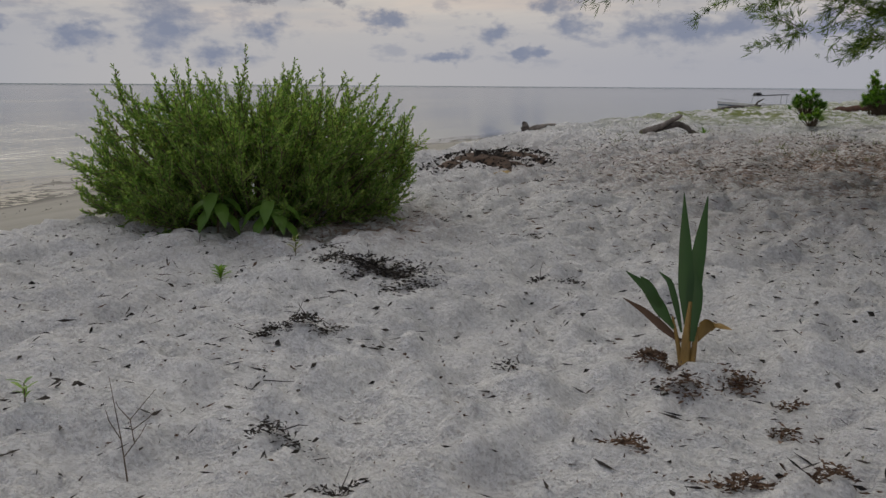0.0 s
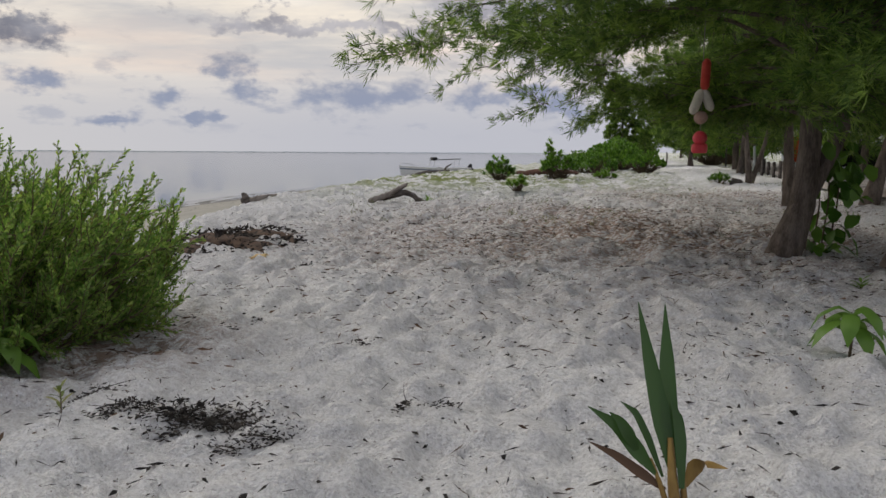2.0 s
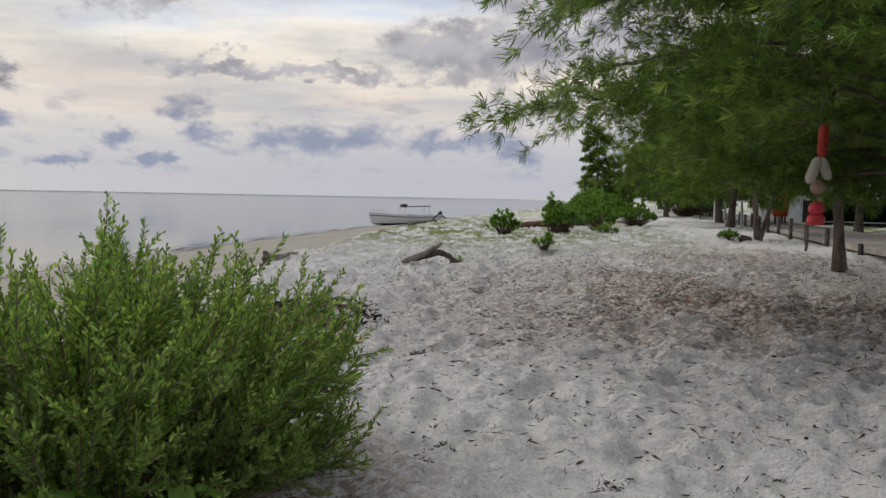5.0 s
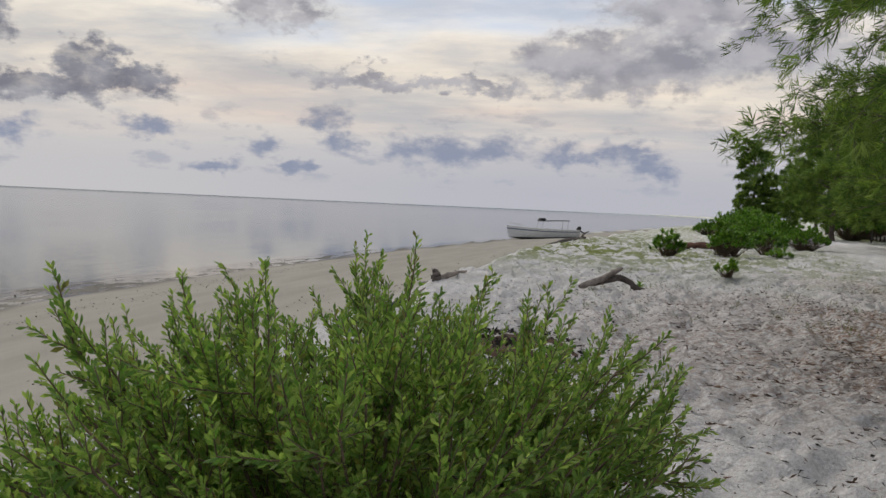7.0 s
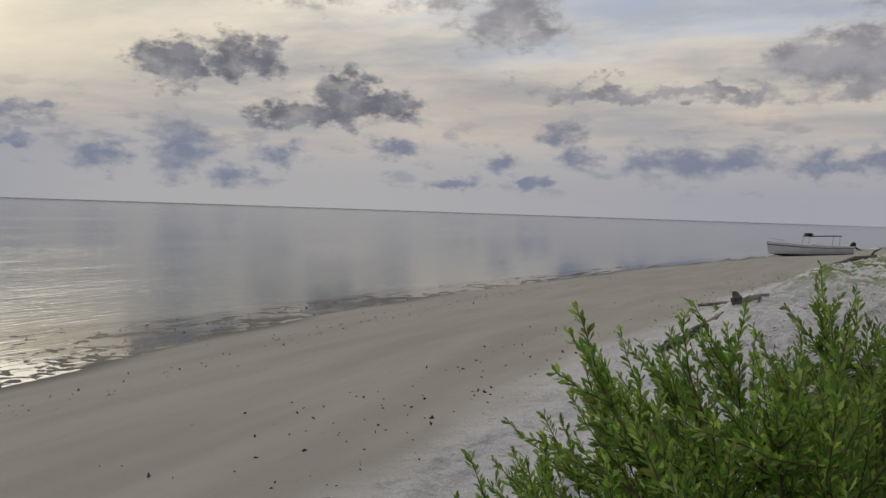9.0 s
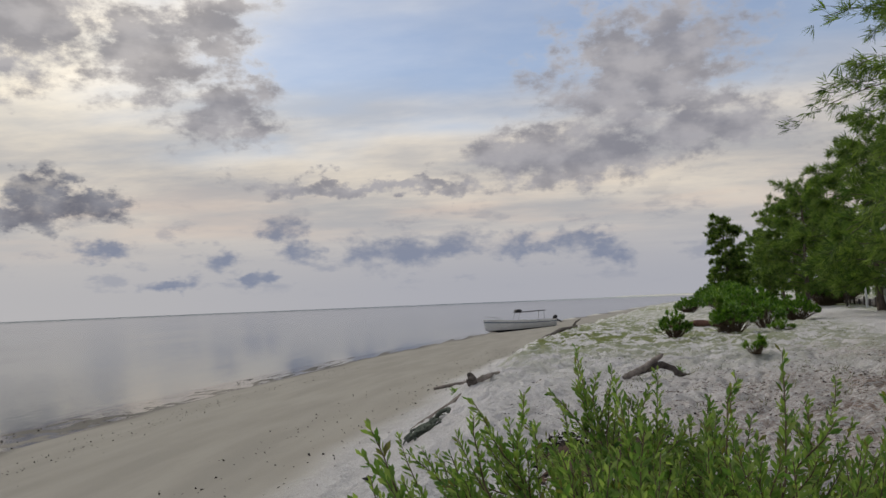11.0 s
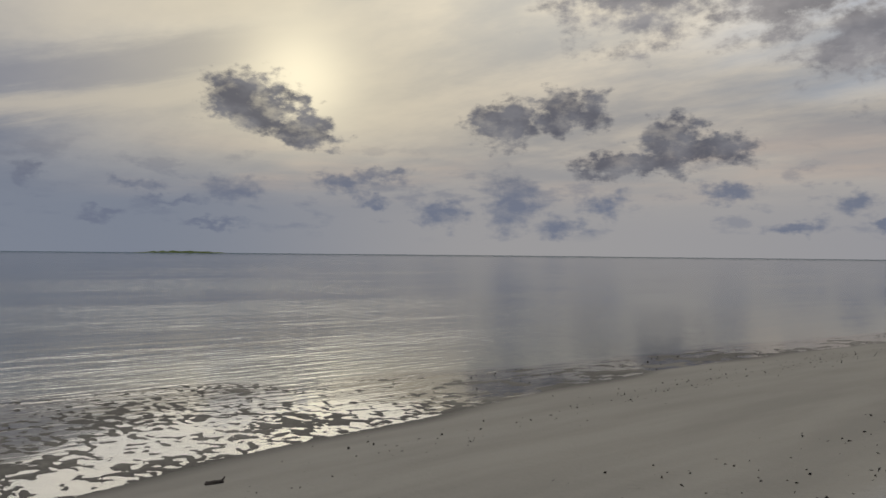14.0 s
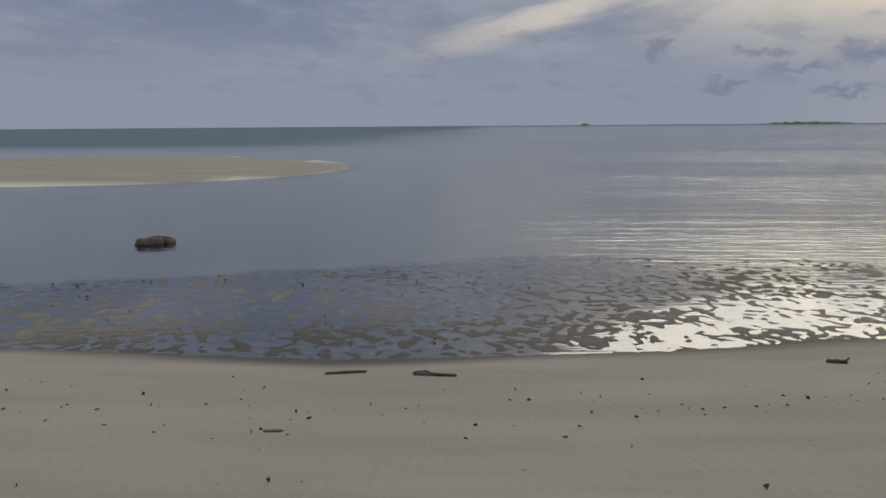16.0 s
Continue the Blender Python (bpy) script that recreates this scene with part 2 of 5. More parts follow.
def sand_build(n, s, out):
    p = place_of(n)
    attr = lambda name: n.node("ShaderNodeAttribute", attribute_name=name).outputs["Fac"]
    smooth, wet, litter, deep, green = (attr(k) for k in ("smooth", "wet", "litter", "deep", "green"))
    under = attr("under")
    broad, grain, speck = n.noise(p, 0.6, 5.0), n.noise(p, 90.0, 3.0), n.noise(p, 22.0, 5.0, 0.7)
    mottle = n.noise(p, 38.0, 4.0, 0.65)
    dry = n.mix(n.step(broad, 0.35, 0.65), (0.755, 0.748, 0.752), (0.655, 0.648, 0.652))
    dry = n.mix(n.math("MULTIPLY", n.step(mottle, 0.40, 0.66), 0.55), dry, (0.43, 0.42, 0.425))
    dry = n.mix(n.math("MULTIPLY", n.step(speck, 0.60, 0.68), 0.7), dry, (0.33, 0.305, 0.29))
    dry = n.mix(n.math("MULTIPLY", n.step(grain, 0.50, 0.72), 0.55), dry, (0.33, 0.31, 0.305))
    flat = n.mix(n.step(n.noise(n.vec("MULTIPLY", p, (1.0, 0.22, 1.0)), 0.9, 5.0), 0.30, 0.70), (0.285, 0.272, 0.240), (0.240, 0.229, 0.203))
    flat = n.mix(n.math("MULTIPLY", n.step(grain, 0.5, 0.8), 0.3), flat, (0.36, 0.32, 0.27))
    flat = n.mix(n.math("MULTIPLY", n.step(speck, 0.62, 0.70), 0.5), flat, (0.17, 0.155, 0.135))
    base = n.mix(smooth, dry, flat)
    base = n.mix(wet, base, n.mix(n.step(speck, 0.4, 0.6), (0.075, 0.069, 0.060), (0.050, 0.047, 0.042)))
    brown = n.mix(n.noise(p, 14.0, 4.0), (0.20, 0.125, 0.095), (0.36, 0.26, 0.205))
    frag = n.step(n.noise(n.vec("MULTIPLY", p, (1.0, 1.9, 1.0)), 13.0, 6.0, 0.72), 0.42, 0.56)
    base = n.mix(n.math("MULTIPLY", litter, frag), base, brown)
    turf = n.mix(n.noise(p, 3.0, 4.0), (0.10, 0.16, 0.045), (0.26, 0.27, 0.10))
    base = n.mix(n.math("MULTIPLY", green, n.step(n.noise(n.vec("MULTIPLY", p, (1.0, 1.0, 1.0)), 1.4, 6.0, 0.7), 0.44, 0.54)), base, turf)
    base = n.mix(under, base, (0.60, 0.60, 0.55))
    # darker look of rough far water, put into the bed's colour
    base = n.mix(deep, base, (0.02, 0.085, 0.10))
    n.put(s["Base Color"], base)
    n.put(s["Roughness"], n.math("SUBTRACT", 0.95, n.math("MULTIPLY", wet, 0.3)))
    n.put(s["Specular IOR Level"], n.math("ADD", 0.06, n.math("MULTIPLY", wet, 0.1)))
    h = n.math("ADD", n.math("MULTIPLY", grain, 0.35), n.math("MULTIPLY", speck, 0.9))
    h = n.math("ADD", h, n.math("MULTIPLY", n.noise(n.vec("MULTIPLY", p, (0.8, 1.2, 1.0)), 8.5, 3.0, 0.5), 1.5))
    h = n.math("MULTIPLY", h, n.math("SUBTRACT", 1.0, n.math("MULTIPLY", smooth, 0.85)))
    n.put(s["Normal"], bump(n, h, 1.0, 0.07))


def sea_build(n, s, out):
    p = place_of(n)
    sep = n.node("ShaderNodeSeparateXYZ")
    n.put(sep.inputs[0], p)
    west = n.math("MULTIPLY", sep.outputs[0], -1.0)
    out_there = n.step(n.vec("LENGTH", p), 600.0, 1800.0)
    lagoon = n.math("MULTIPLY", n.step(n.math("MULTIPLY", sep.outputs[1], -1.0), -10.0, 60.0), n.step(west, 105.0, 160.0))
    windy = n.math("MAXIMUM", n.math("MULTIPLY", out_there, 0.5), n.math("MULTIPLY", lagoon, 0.55))
    ripple = n.noise(n.vec("MULTIPLY", p, (1.6, 0.22, 1.0)), 2.3, 3.0, 0.5)
    swell = n.noise(n.vec("MULTIPLY", p, (0.6, 0.05, 1.0)), 1.0, 3.0, 0.5)
    calm = n.step(n.noise(n.vec("MULTIPLY", p, (0.06, 0.02, 1.0)), 1.0, 3.0), 0.42, 0.60)
    h = n.math("ADD", n.math("MULTIPLY", ripple, n.math("ADD", 0.28, n.math("MULTIPLY", calm, 0.5))), n.math("MULTIPLY", swell, 1.0))
    calm_edge = n.step(west, 20.0, 34.0, 0.22, 1.0)
    normal = bump(n, n.math("MULTIPLY", h, calm_edge), 0.85, 0.05)
    glossy, clear, fres, mixer = n.node("ShaderNodeBsdfGlossy"), n.node("ShaderNodeBsdfTransparent"), n.node("ShaderNodeFresnel"), n.node("ShaderNodeMixShader")
    fres.inputs["IOR"].default_value = 2.1
    n.put(glossy.inputs["Normal"], normal)
    glossy.inputs["Roughness"].default_value = 0.04
    clear.inputs[0].default_value = (0.88, 0.95, 0.95, 1)
    n.put(mixer.inputs[0], n.math("MULTIPLY", n.math("POWER", fres.outputs[0], 0.68), n.math("SUBTRACT", 1.0, windy))), n.put(mixer.inputs[1], clear.outputs[0]), n.put(mixer.inputs[2], glossy.outputs[0])
    n.put(out.inputs[0], mixer.outputs[0])


def leaf_mat(name, dark, light, rough=0.5, through=0.25, dead=None):
    def build(n, s, out):
        isl = n.node("ShaderNodeNewGeometry").outputs["Random Per Island"]
        col = n.mix(n.math("POWER", isl, 1.4), dark, light)
        if dead:
            col = n.mix(n.step(isl, 0.955, 0.965), col, dead)
        col = n.mix(n.math("MULTIPLY", n.noise(object_place(n), 1.7, 3.0), 0.45), col, dark)
        n.put(s["Base Color"], col)
        s["Roughness"].default_value = rough
        n.put(s["Specular IOR Level"], 0.3)
        tl, mx = n.node("ShaderNodeBsdfTranslucent"), n.node("ShaderNodeMixShader")
        n.put(tl.inputs[0], n.mix(1.0, col, (1.0, 1.15, 0.6), "MULTIPLY"))
        mx.inputs[0].default_value = through
        n.put(mx.inputs[1], s["Base Color"].node.outputs[0]), n.put(mx.inputs[2], tl.outputs[0])
        n.put(out.inputs[0], mx.outputs[0])
    return material(name, build)


def rough_mat(name, a, b, scale=6.0, rough=0.85, relief=0.5, stretch=(1, 1, 1), spec=0.25, metal=0.0, depth=0.01):
    def build(n, s, out):
        p = n.vec("MULTIPLY", object_place(n), stretch)
        big, small = n.noise(p, scale, 5.0, 0.6), n.noise(p, scale * 7, 4.0, 0.65)
        rnd = n.node("ShaderNodeObjectInfo").outputs["Random"]
        col = n.mix(n.step(n.math("ADD", n.math("MULTIPLY", big, 0.65), n.math("MULTIPLY", small, 0.35)), 0.32, 0.68), a, b)
        col = n.mix(n.math("MULTIPLY", rnd, 0.25), col, a)
        n.put(s["Base Color"], col)
        n.put(s["Roughness"], n.math("ADD", rough - 0.1, n.math("MULTIPLY", small, 0.2)))
        s["Specular IOR Level"].default_value, s["Metallic"].default_value = spec, metal
        n.put(s["Normal"], bump(n, n.math("ADD", big, n.math("MULTIPLY", small, 0.6)), relief, depth))
    return material(name, build)


SAND = material("coral_sand", sand_build)
SEA = material("still_sea", sea_build)
BUSH_LEAF = leaf_mat("bush_leaf", (0.10, 0.19, 0.045), (0.41, 0.48, 0.16), 0.5, 0.58, (0.20, 0.17, 0.06))
NEEDLE = leaf_mat("casuarina_needle", (0.045, 0.090, 0.020), (0.27, 0.36, 0.085), 0.6, 0.5)
BROAD_LEAF = leaf_mat("broad_leaf", (0.05, 0.12, 0.018), (0.22, 0.36, 0.065), 0.35, 0.4)
LIME_LEAF = leaf_mat("young_leaf", (0.10, 0.20, 0.03), (0.25, 0.36, 0.06), 0.4, 0.35)
PALM_LEAF = leaf_mat("palm_leaf", (0.030, 0.065, 0.018), (0.055, 0.11, 0.030), 0.35, 0.25)
PALM_YELLOW = rough_mat("palm_stalk", (0.15, 0.09, 0.025), (0.26, 0.165, 0.045), 9.0, 0.5, 0.2, (1, 1, 0.2))
DRY_LEAF = leaf_mat("dry_leaf", (0.05, 0.028, 0.018), (0.20, 0.12, 0.075), 0.8, 0.05)
WRACK = leaf_mat("dark_wrack", (0.014, 0.012, 0.011), (0.075, 0.062, 0.052), 0.9, 0.0)
GRASS = leaf_mat("dry_grass", (0.10, 0.13, 0.03), (0.32, 0.30, 0.13), 0.7, 0.2)
BARK = rough_mat("casuarina_bark", (0.055, 0.042, 0.035), (0.19, 0.155, 0.13), 9.0, 0.95, 1.0, (1, 1, 0.25), 0.1, 0.0, 0.03)
TWIG = rough_mat("bush_twig", (0.07, 0.05, 0.035), (0.16, 0.12, 0.08), 20.0, 0.9, 0.3)
DRIFT = rough_mat("driftwood", (0.10, 0.085, 0.075), (0.34, 0.30, 0.27), 7.0, 0.9, 0.8, (1, 0.15, 1), 0.15)
DARK_WOOD = rough_mat("weathered_dark_wood", (0.045, 0.038, 0.034), (0.15, 0.13, 0.115), 6.0, 0.9, 0.6, (1, 0.3, 1), 0.15)
PLANK = rough_mat("grey_plank", (0.16, 0.145, 0.135), (0.34, 0.31, 0.29), 5.0, 0.9, 0.5, (1, 0.2, 1), 0.15)
RUST_LOG = rough_mat("red_brown_log", (0.06, 0.033, 0.025), (0.16, 0.085, 0.06), 6.0, 0.9, 0.6)
BLACK = rough_mat("black_rubber", (0.012, 0.012, 0.013), (0.04, 0.04, 0.042), 8.0, 0.6, 0.2)

# ---- mesh tools ----
def smoothstep(x, lo, hi):
    t = np.clip((x - lo) / (hi - lo), 0, 1)
    return t * t * (3 - 2 * t)


def lattice(x, y, seed):
    h = (x.astype(np.int64) * 374761393 + y.astype(np.int64) * 668265263 + seed * 974711) & 0xFFFFFFFF
    h = ((h ^ (h >> 13)) * 1274126177) & 0xFFFFFFFF
    return ((h ^ (h >> 16)) & 0xFFFF) / 65535.0


def soft_noise(x, y, size, seed=0):
    """Value noise, 0 to 1, with bumps about size metres across."""
    x, y = x / size, y / size
    ix, iy = np.floor(x), np.floor(y)
    fx, fy = x - ix, y - iy
    fx, fy = fx * fx * (3 - 2 * fx), fy * fy * (3 - 2 * fy)
    a, b = lattice(ix, iy, seed), lattice(ix + 1, iy, seed)
    c, d = lattice(ix, iy + 1, seed), lattice(ix + 1, iy + 1, seed)
    return (a * (1 - fx) + b * fx) * (1 - fy) + (c * (1 - fx) + d * fx) * fy


def mesh_of(name, verts, faces, smooth=False):
    """A mesh from arrays of corners and of faces that all have the same number of corners."""
    me = bpy.data.meshes.new(name)
    verts, faces = np.asarray(verts, np.float32), np.asarray(faces, np.int32)
    k = faces.shape[1]
    me.vertices.add(len(verts)), me.loops.add(faces.size), me.polygons.add(len(faces))
    me.vertices.foreach_set("co", verts.ravel())
    me.loops.foreach_set("vertex_index", faces.ravel())
    me.polygons.foreach_set("loop_start", np.arange(0, faces.size, k, dtype=np.int32))
    me.polygons.foreach_set("loop_total", np.full(len(faces), k, np.int32))
    if smooth:
        me.polygons.foreach_set("use_smooth", np.ones(len(faces), bool))
    me.update(calc_edges=True)
    return me


def piece(name, me, mat, parent=None, label=""):
    ob = new(name, me)
    me.materials.append(mat)
    ob.parent = parent
    return tagged(ob, label)


def part(name, bm, mat, parent=None, label="", smooth=False):
    me = bpy.data.meshes.new(name)
    for f in bm.faces:
        f.smooth = smooth
    bm.to_mesh(me)
    bm.free()
    return piece(name, me, mat, parent, label)


def thing(name, x, y, z, label, category, group="", kind="", turn=0.0):
    ob = new(name)
    ob.empty_display_size = 0.1
    ob.matrix_basis = pose(x, y, z, 0, 0, turn)
    return tagged(ob, label, category, group, kind)


def tubes(paths, sides=6):
    """Tapered tubes: each path is (points, radii). Returns corners and quads."""
    vs, fs, n0 = [], [], 0
    ring = np.arange(sides)
    ang = 2 * np.pi * ring / sides
    for pts, rad in paths:
        pts, rad = np.asarray(pts, float), np.asarray(rad, float)
        d = np.gradient(pts, axis=0)
        d /= np.linalg.norm(d, axis=1)[:, None] + 1e-9
        ref = np.array([0.0, 0, 1]) if abs(d[0, 2]) < 0.9 else np.array([1.0, 0, 0])
        u = np.cross(d, ref)
        u /= np.linalg.norm(u, axis=1)[:, None] + 1e-9
        v = np.cross(d, u)
        loop = pts[:, None] + rad[:, None, None] * (np.cos(ang)[None, :, None] * u[:, None] + np.sin(ang)[None, :, None] * v[:, None])
        vs.append(loop.reshape(-1, 3))
        k = len(pts)
        i = np.arange(k - 1)[:, None] * sides
        a, b = i + ring[None], i + (ring[None] + 1) % sides
        fs.append((np.stack([a, b, b + sides, a + sides], -1).reshape(-1, 4) + n0))
        caps = [n0 + ring[:4], n0 + (k - 1) * sides + ring[:4]] if sides == 4 else []
        if caps:
            fs.append(np.array(caps))
        n0 += k * sides
    return np.concatenate(vs), np.concatenate(fs)


def scatter(base_v, base_f, mats, places):
    """Copies of a small mesh, joined: mats (m, 3, 3), places (m, 3)."""
    v = np.einsum("mij,nj->mni", mats, base_v) + places[:, None]
    f = base_f[None] + (np.arange(len(places)) * len(base_v))[:, None, None]
    return v.reshape(-1, 3), f.reshape(-1, base_f.shape[1])


def frames_along(ways, spin, size):
    """Turns whose y axis points along the ways, spun about it, times size (m,) or (m, 3)."""
    y = ways / (np.linalg.norm(ways, axis=1)[:, None] + 1e-9)
    ref = np.where(np.abs(y[:, 2:3]) < 0.95, np.array([[0.0, 0, 1]]), np.array([[1.0, 0, 0]]))
    x = np.cross(y, ref)
    x /= np.linalg.norm(x, axis=1)[:, None]
    z = np.cross(x, y)
    c, s = np.cos(spin)[:, None], np.sin(spin)[:, None]
    x, z = c * x + s * z, c * z - s * x
    m = np.stack([x, y, z], -1)
    size = np.asarray(size)
    return m * (size[:, None, None] if size.ndim == 1 else size[:, None, :])


def leaf_shape(length, width, fold=0.25, droop=0.15, waist=0.6):
    """A folded, pointed leaf along +y: corners and triangles."""
    y = np.array([0, 0.3, waist, 0.85, 1.0])
    w = np.array([0.12, 0.75, 1.0, 0.62, 0.0]) * width / 2
    v, f = [], []
    for t, h in zip(y, w):
        z = -droop * length * t * t
        v += [(-h, t * length, z + fold * h), (0, t * length, z), (h, t * length, z + fold * h)]
    for i in range(4):
        a = 3 * i
        f += [(a, a + 1, a + 4), (a, a + 4, a + 3), (a + 1, a + 2, a + 5), (a + 1, a + 5, a + 4)]
    return np.array(v), np.array(f[:-4] + f[-4:])


def simple_leaf(length, width):
    """A four-cornered spatula leaf with a fold: four triangles."""
    v = np.array([(0, 0, 0), (-width / 2, 0.65 * length, 0.18 * width), (0, length, 0), (width / 2, 0.65 * length, 0.18 * width), (0, 0.6 * length, -0.12 * width)])
    return v, np.array([(0, 4, 1), (1, 4, 2), (4, 0, 3), (4, 3, 2)])


# ---- the lie of the land ----
WATER = -1.924
EDGE_Y = np.array([-400, -60, 0, 3, 10, 17, 25, 38, 58, 100, 330, 900])
EDGE_X = np.array([20, -2, -5.6, -5.8, -6.2, -6.05, -5.5, -4.0, -0.3, 8, 62, 250])
SHORE_Y = np.array([-400, -60, -5, 0, 5, 9, 13, 18, 23, 30, 38, 53, 80, 100, 330, 900])
SHORE_X = np.array([5, -12, -16.9, -16.6, -17.3, -18.3, -18.7, -19.5, -19.9, -19.8, -19.0, -17.6, -12.7, -9, 48, 236])
FLAT_Y = np.array([-400, -30, -8, -1, 3, 8, 11, 13, 17, 20, 27, 35, 60, 900])
FLAT_W = np.array([5, 5, 4.8, 6.6, 7.4, 8.0, 7.0, 5.2, 3.8, 2.6, 2.0, 2.0, 1.6, 1.0])


def land(x, y, fine=True):
    """Height of the ground and the masks of its surface."""
    wob = (soft_noise(x, y, 3.0, 3) - 0.5) * 0.7 + (soft_noise(x, y, 0.8, 4) - 0.5) * 0.25
    e = x - np.interp(y, EDGE_Y, EDGE_X) + wob
    foot_z = -0.55
    sx = np.interp(y, SHORE_Y, SHORE_X)
    ex = np.interp(y, EDGE_Y, EDGE_X)
    width = np.maximum(ex - 1.6 - sx, 1.0)
    # plateau, scarp, foreshore
    top = 0.016 * np.clip(y - 6, 0, 15) + 0.05 * (soft_noise(x, y, 6.0, 5) - 0.5) * smoothstep(y, 3, 9)
    drop = smoothstep(-e, 0.0, 1.6)
    z = top * (1 - drop) + foot_z * drop
    t = np.clip((ex - 1.6 - x) / width, 0, 1)
    slope = foot_z + (WATER + 0.012 - foot_z) * (0.75 * t + 0.25 * (1 - (1 - t) ** 2))
    z = np.where(x < ex - 1.6, np.where(drop > 0.999, slope, np.minimum(z, slope + 0.0)), z)
    # rippled flat and sea bed
    fw = np.interp(y, FLAT_Y, FLAT_W) + (soft_noise(x, y, 2.6, 6) - 0.5) * 1.6 * smoothstep(20 - y, 0, 8)
    u = (sx - x) / fw
    flat = WATER + 0.000 - 0.008 * np.clip(u, 0, 1.3)
    out = np.maximum(sx - x - fw * 1.05, 0)
    bed = flat - 0.035 * np.minimum(out, 8) - 0.02 * np.clip(out - 8, 0, 60)
    z = np.where(x < sx, np.minimum(bed, z), z)
    ripple = smoothstep(u, -0.02, 0.06) * smoothstep(u, 1.35, 1.0)
    if fine:
        w1 = soft_noise(x * 0.8 + 0.25 * soft_noise(x, y, 0.4, 11), y + 0.25 * soft_noise(x, y, 0.35, 12), 0.135, 7)
        w2 = soft_noise(x, y, 0.10, 8)
        far = smoothstep(y, 13, 17)
        w1 = w1 * (1 - far) + soft_noise(x, y * 0.6, 0.32, 13) * far
        w3 = soft_noise(x, y * 0.6, 1.5, 9)
        z = z + ripple * 0.052 * (0.58 * w1 + 0.27 * w2 + 0.15 * w3 - 0.5)
    # sandbar out in the shallows
    bx, by = x + 73, y + 35
    bar = 1 - (((bx * 0.82 - by * 0.57) / 26) ** 2 + ((bx * 0.57 + by * 0.82) / 33) ** 2)
    z = np.where(bar > 0, np.maximum(z, WATER - 0.15 + 0.85 * smoothstep(bar, 0, 1.3)), z)
    rough = (1 - drop) * smoothstep(e, -2.4, -0.6) + drop * smoothstep(e, -2.8, -1.6) * 0.7
    if fine:
        dents = soft_noise(x, y, 0.26, 20) * 0.5 + soft_noise(x, y, 0.13, 21) * 0.25 + soft_noise(x + 9, y * 0.6, 0.5, 22) * 0.5
        dents = smoothstep(dents, 0.38, 0.86) + 0.35 * np.abs(soft_noise(x, y, 0.17, 25) - 0.5)
        z = z + rough * (0.115 * dents - 0.065 + 0.070 * (np.abs(soft_noise(x, y, 0.12, 23) - 0.5) * 2 - 0.5))
        z = z + (1 - rough) * 0.012 * (soft_noise(x, y * 0.5, 0.9, 24) - 0.5)
    smooth = np.clip(1 - rough * 1.2, 0, 1)
    wet = smoothstep(WATER + 0.075 + 0.08 * (soft_noise(x, y, 4.0, 30) - 0.5) - z, 0, 0.08) * smoothstep(z, WATER - 0.06, WATER - 0.015) * (bar <= 0)
    lit = np.exp(-(((x - 1.0) / 4.4) ** 2 + ((y - 12.8) / 4.6) ** 2) ** 1.2) * 0.9
    lit = np.maximum(lit, 0.8 * np.exp(-(((x - 4.0) / 3.0) ** 2 + ((y - 19) / 4.5) ** 2)))
    lit = np.maximum(lit, 0.8 * np.exp(-(((x + 4.6) / 1.6) ** 2 + ((y - 5.6) / 1.3) ** 2) ** 2))
    lit = np.clip(lit * (0.45 + 1.1 * soft_noise(x, y * 1.4, 1.1, 31)), 0, 1) * (1 - drop)
    # where the bed takes the dark far-water tint: set by place, not depth
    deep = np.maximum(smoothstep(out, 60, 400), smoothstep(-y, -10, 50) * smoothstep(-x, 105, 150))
    grn = smoothstep(y, 15, 30) * (1 - drop) * (0.55 + 0.45 * smoothstep(soft_noise(x, y * 0.3, 6.0, 33), 0.35, 0.7)) * smoothstep(np.abs(x - 6.5 - 0.16 * (y - 20)), 0.8, 3.5)
    return z, dict(smooth=smooth, wet=wet, litter=lit, deep=deep, green=grn, under=smoothstep(WATER - 0.004 - z, 0, 0.05))


def ground_z(x, y):
    return float(land(np.array([float(x)]), np.array([float(y)]))[0][0])


def axis(knots):
    """Grid lines: (from, to, step) runs, and a growing step beyond."""
    lines = np.concatenate([np.arange(a, b, s) for a, b, s in knots])
    lo, hi = [], []
    s, x = knots[0][2], lines[0]
    while x > -2600:
        s *= 1.22
        x -= s
        lo.append(x)
    s, x = knots[-1][2], lines[-1]
    while x < 2600:
        s *= 1.22
        x += s
        hi.append(x)
    return np.concatenate([lo[::-1], lines, hi])


def build_ground():
    gx = axis([(-27.5, -16, 0.06), (-16, -8, 0.10), (-8, 4.5, 0.042), (4.5, 12, 0.12)])
    gy = axis([(-11, 0.5, 0.075), (0.5, 12.5, 0.045), (12.5, 22, 0.08), (22, 40, 0.2)])
    x, y = np.meshgrid(gx, gy)
    nx, ny = len(gx), len(gy)
    z, masks = land(x.ravel(), y.ravel())
    v = np.stack([x.ravel(), y.ravel(), z], 1)
    i = (np.arange(ny - 1)[:, None] * nx + np.arange(nx - 1)[None]).ravel()
    me = mesh_of("ground", v, np.stack([i, i + 1, i + nx + 1, i + nx], 1), True)
    for key, value in masks.items():
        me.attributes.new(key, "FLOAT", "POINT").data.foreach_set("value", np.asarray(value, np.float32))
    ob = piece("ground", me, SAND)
    tagged(ob, "trampled white coral sand sloping to a wet rippled tidal flat", "ground", kind="structure")


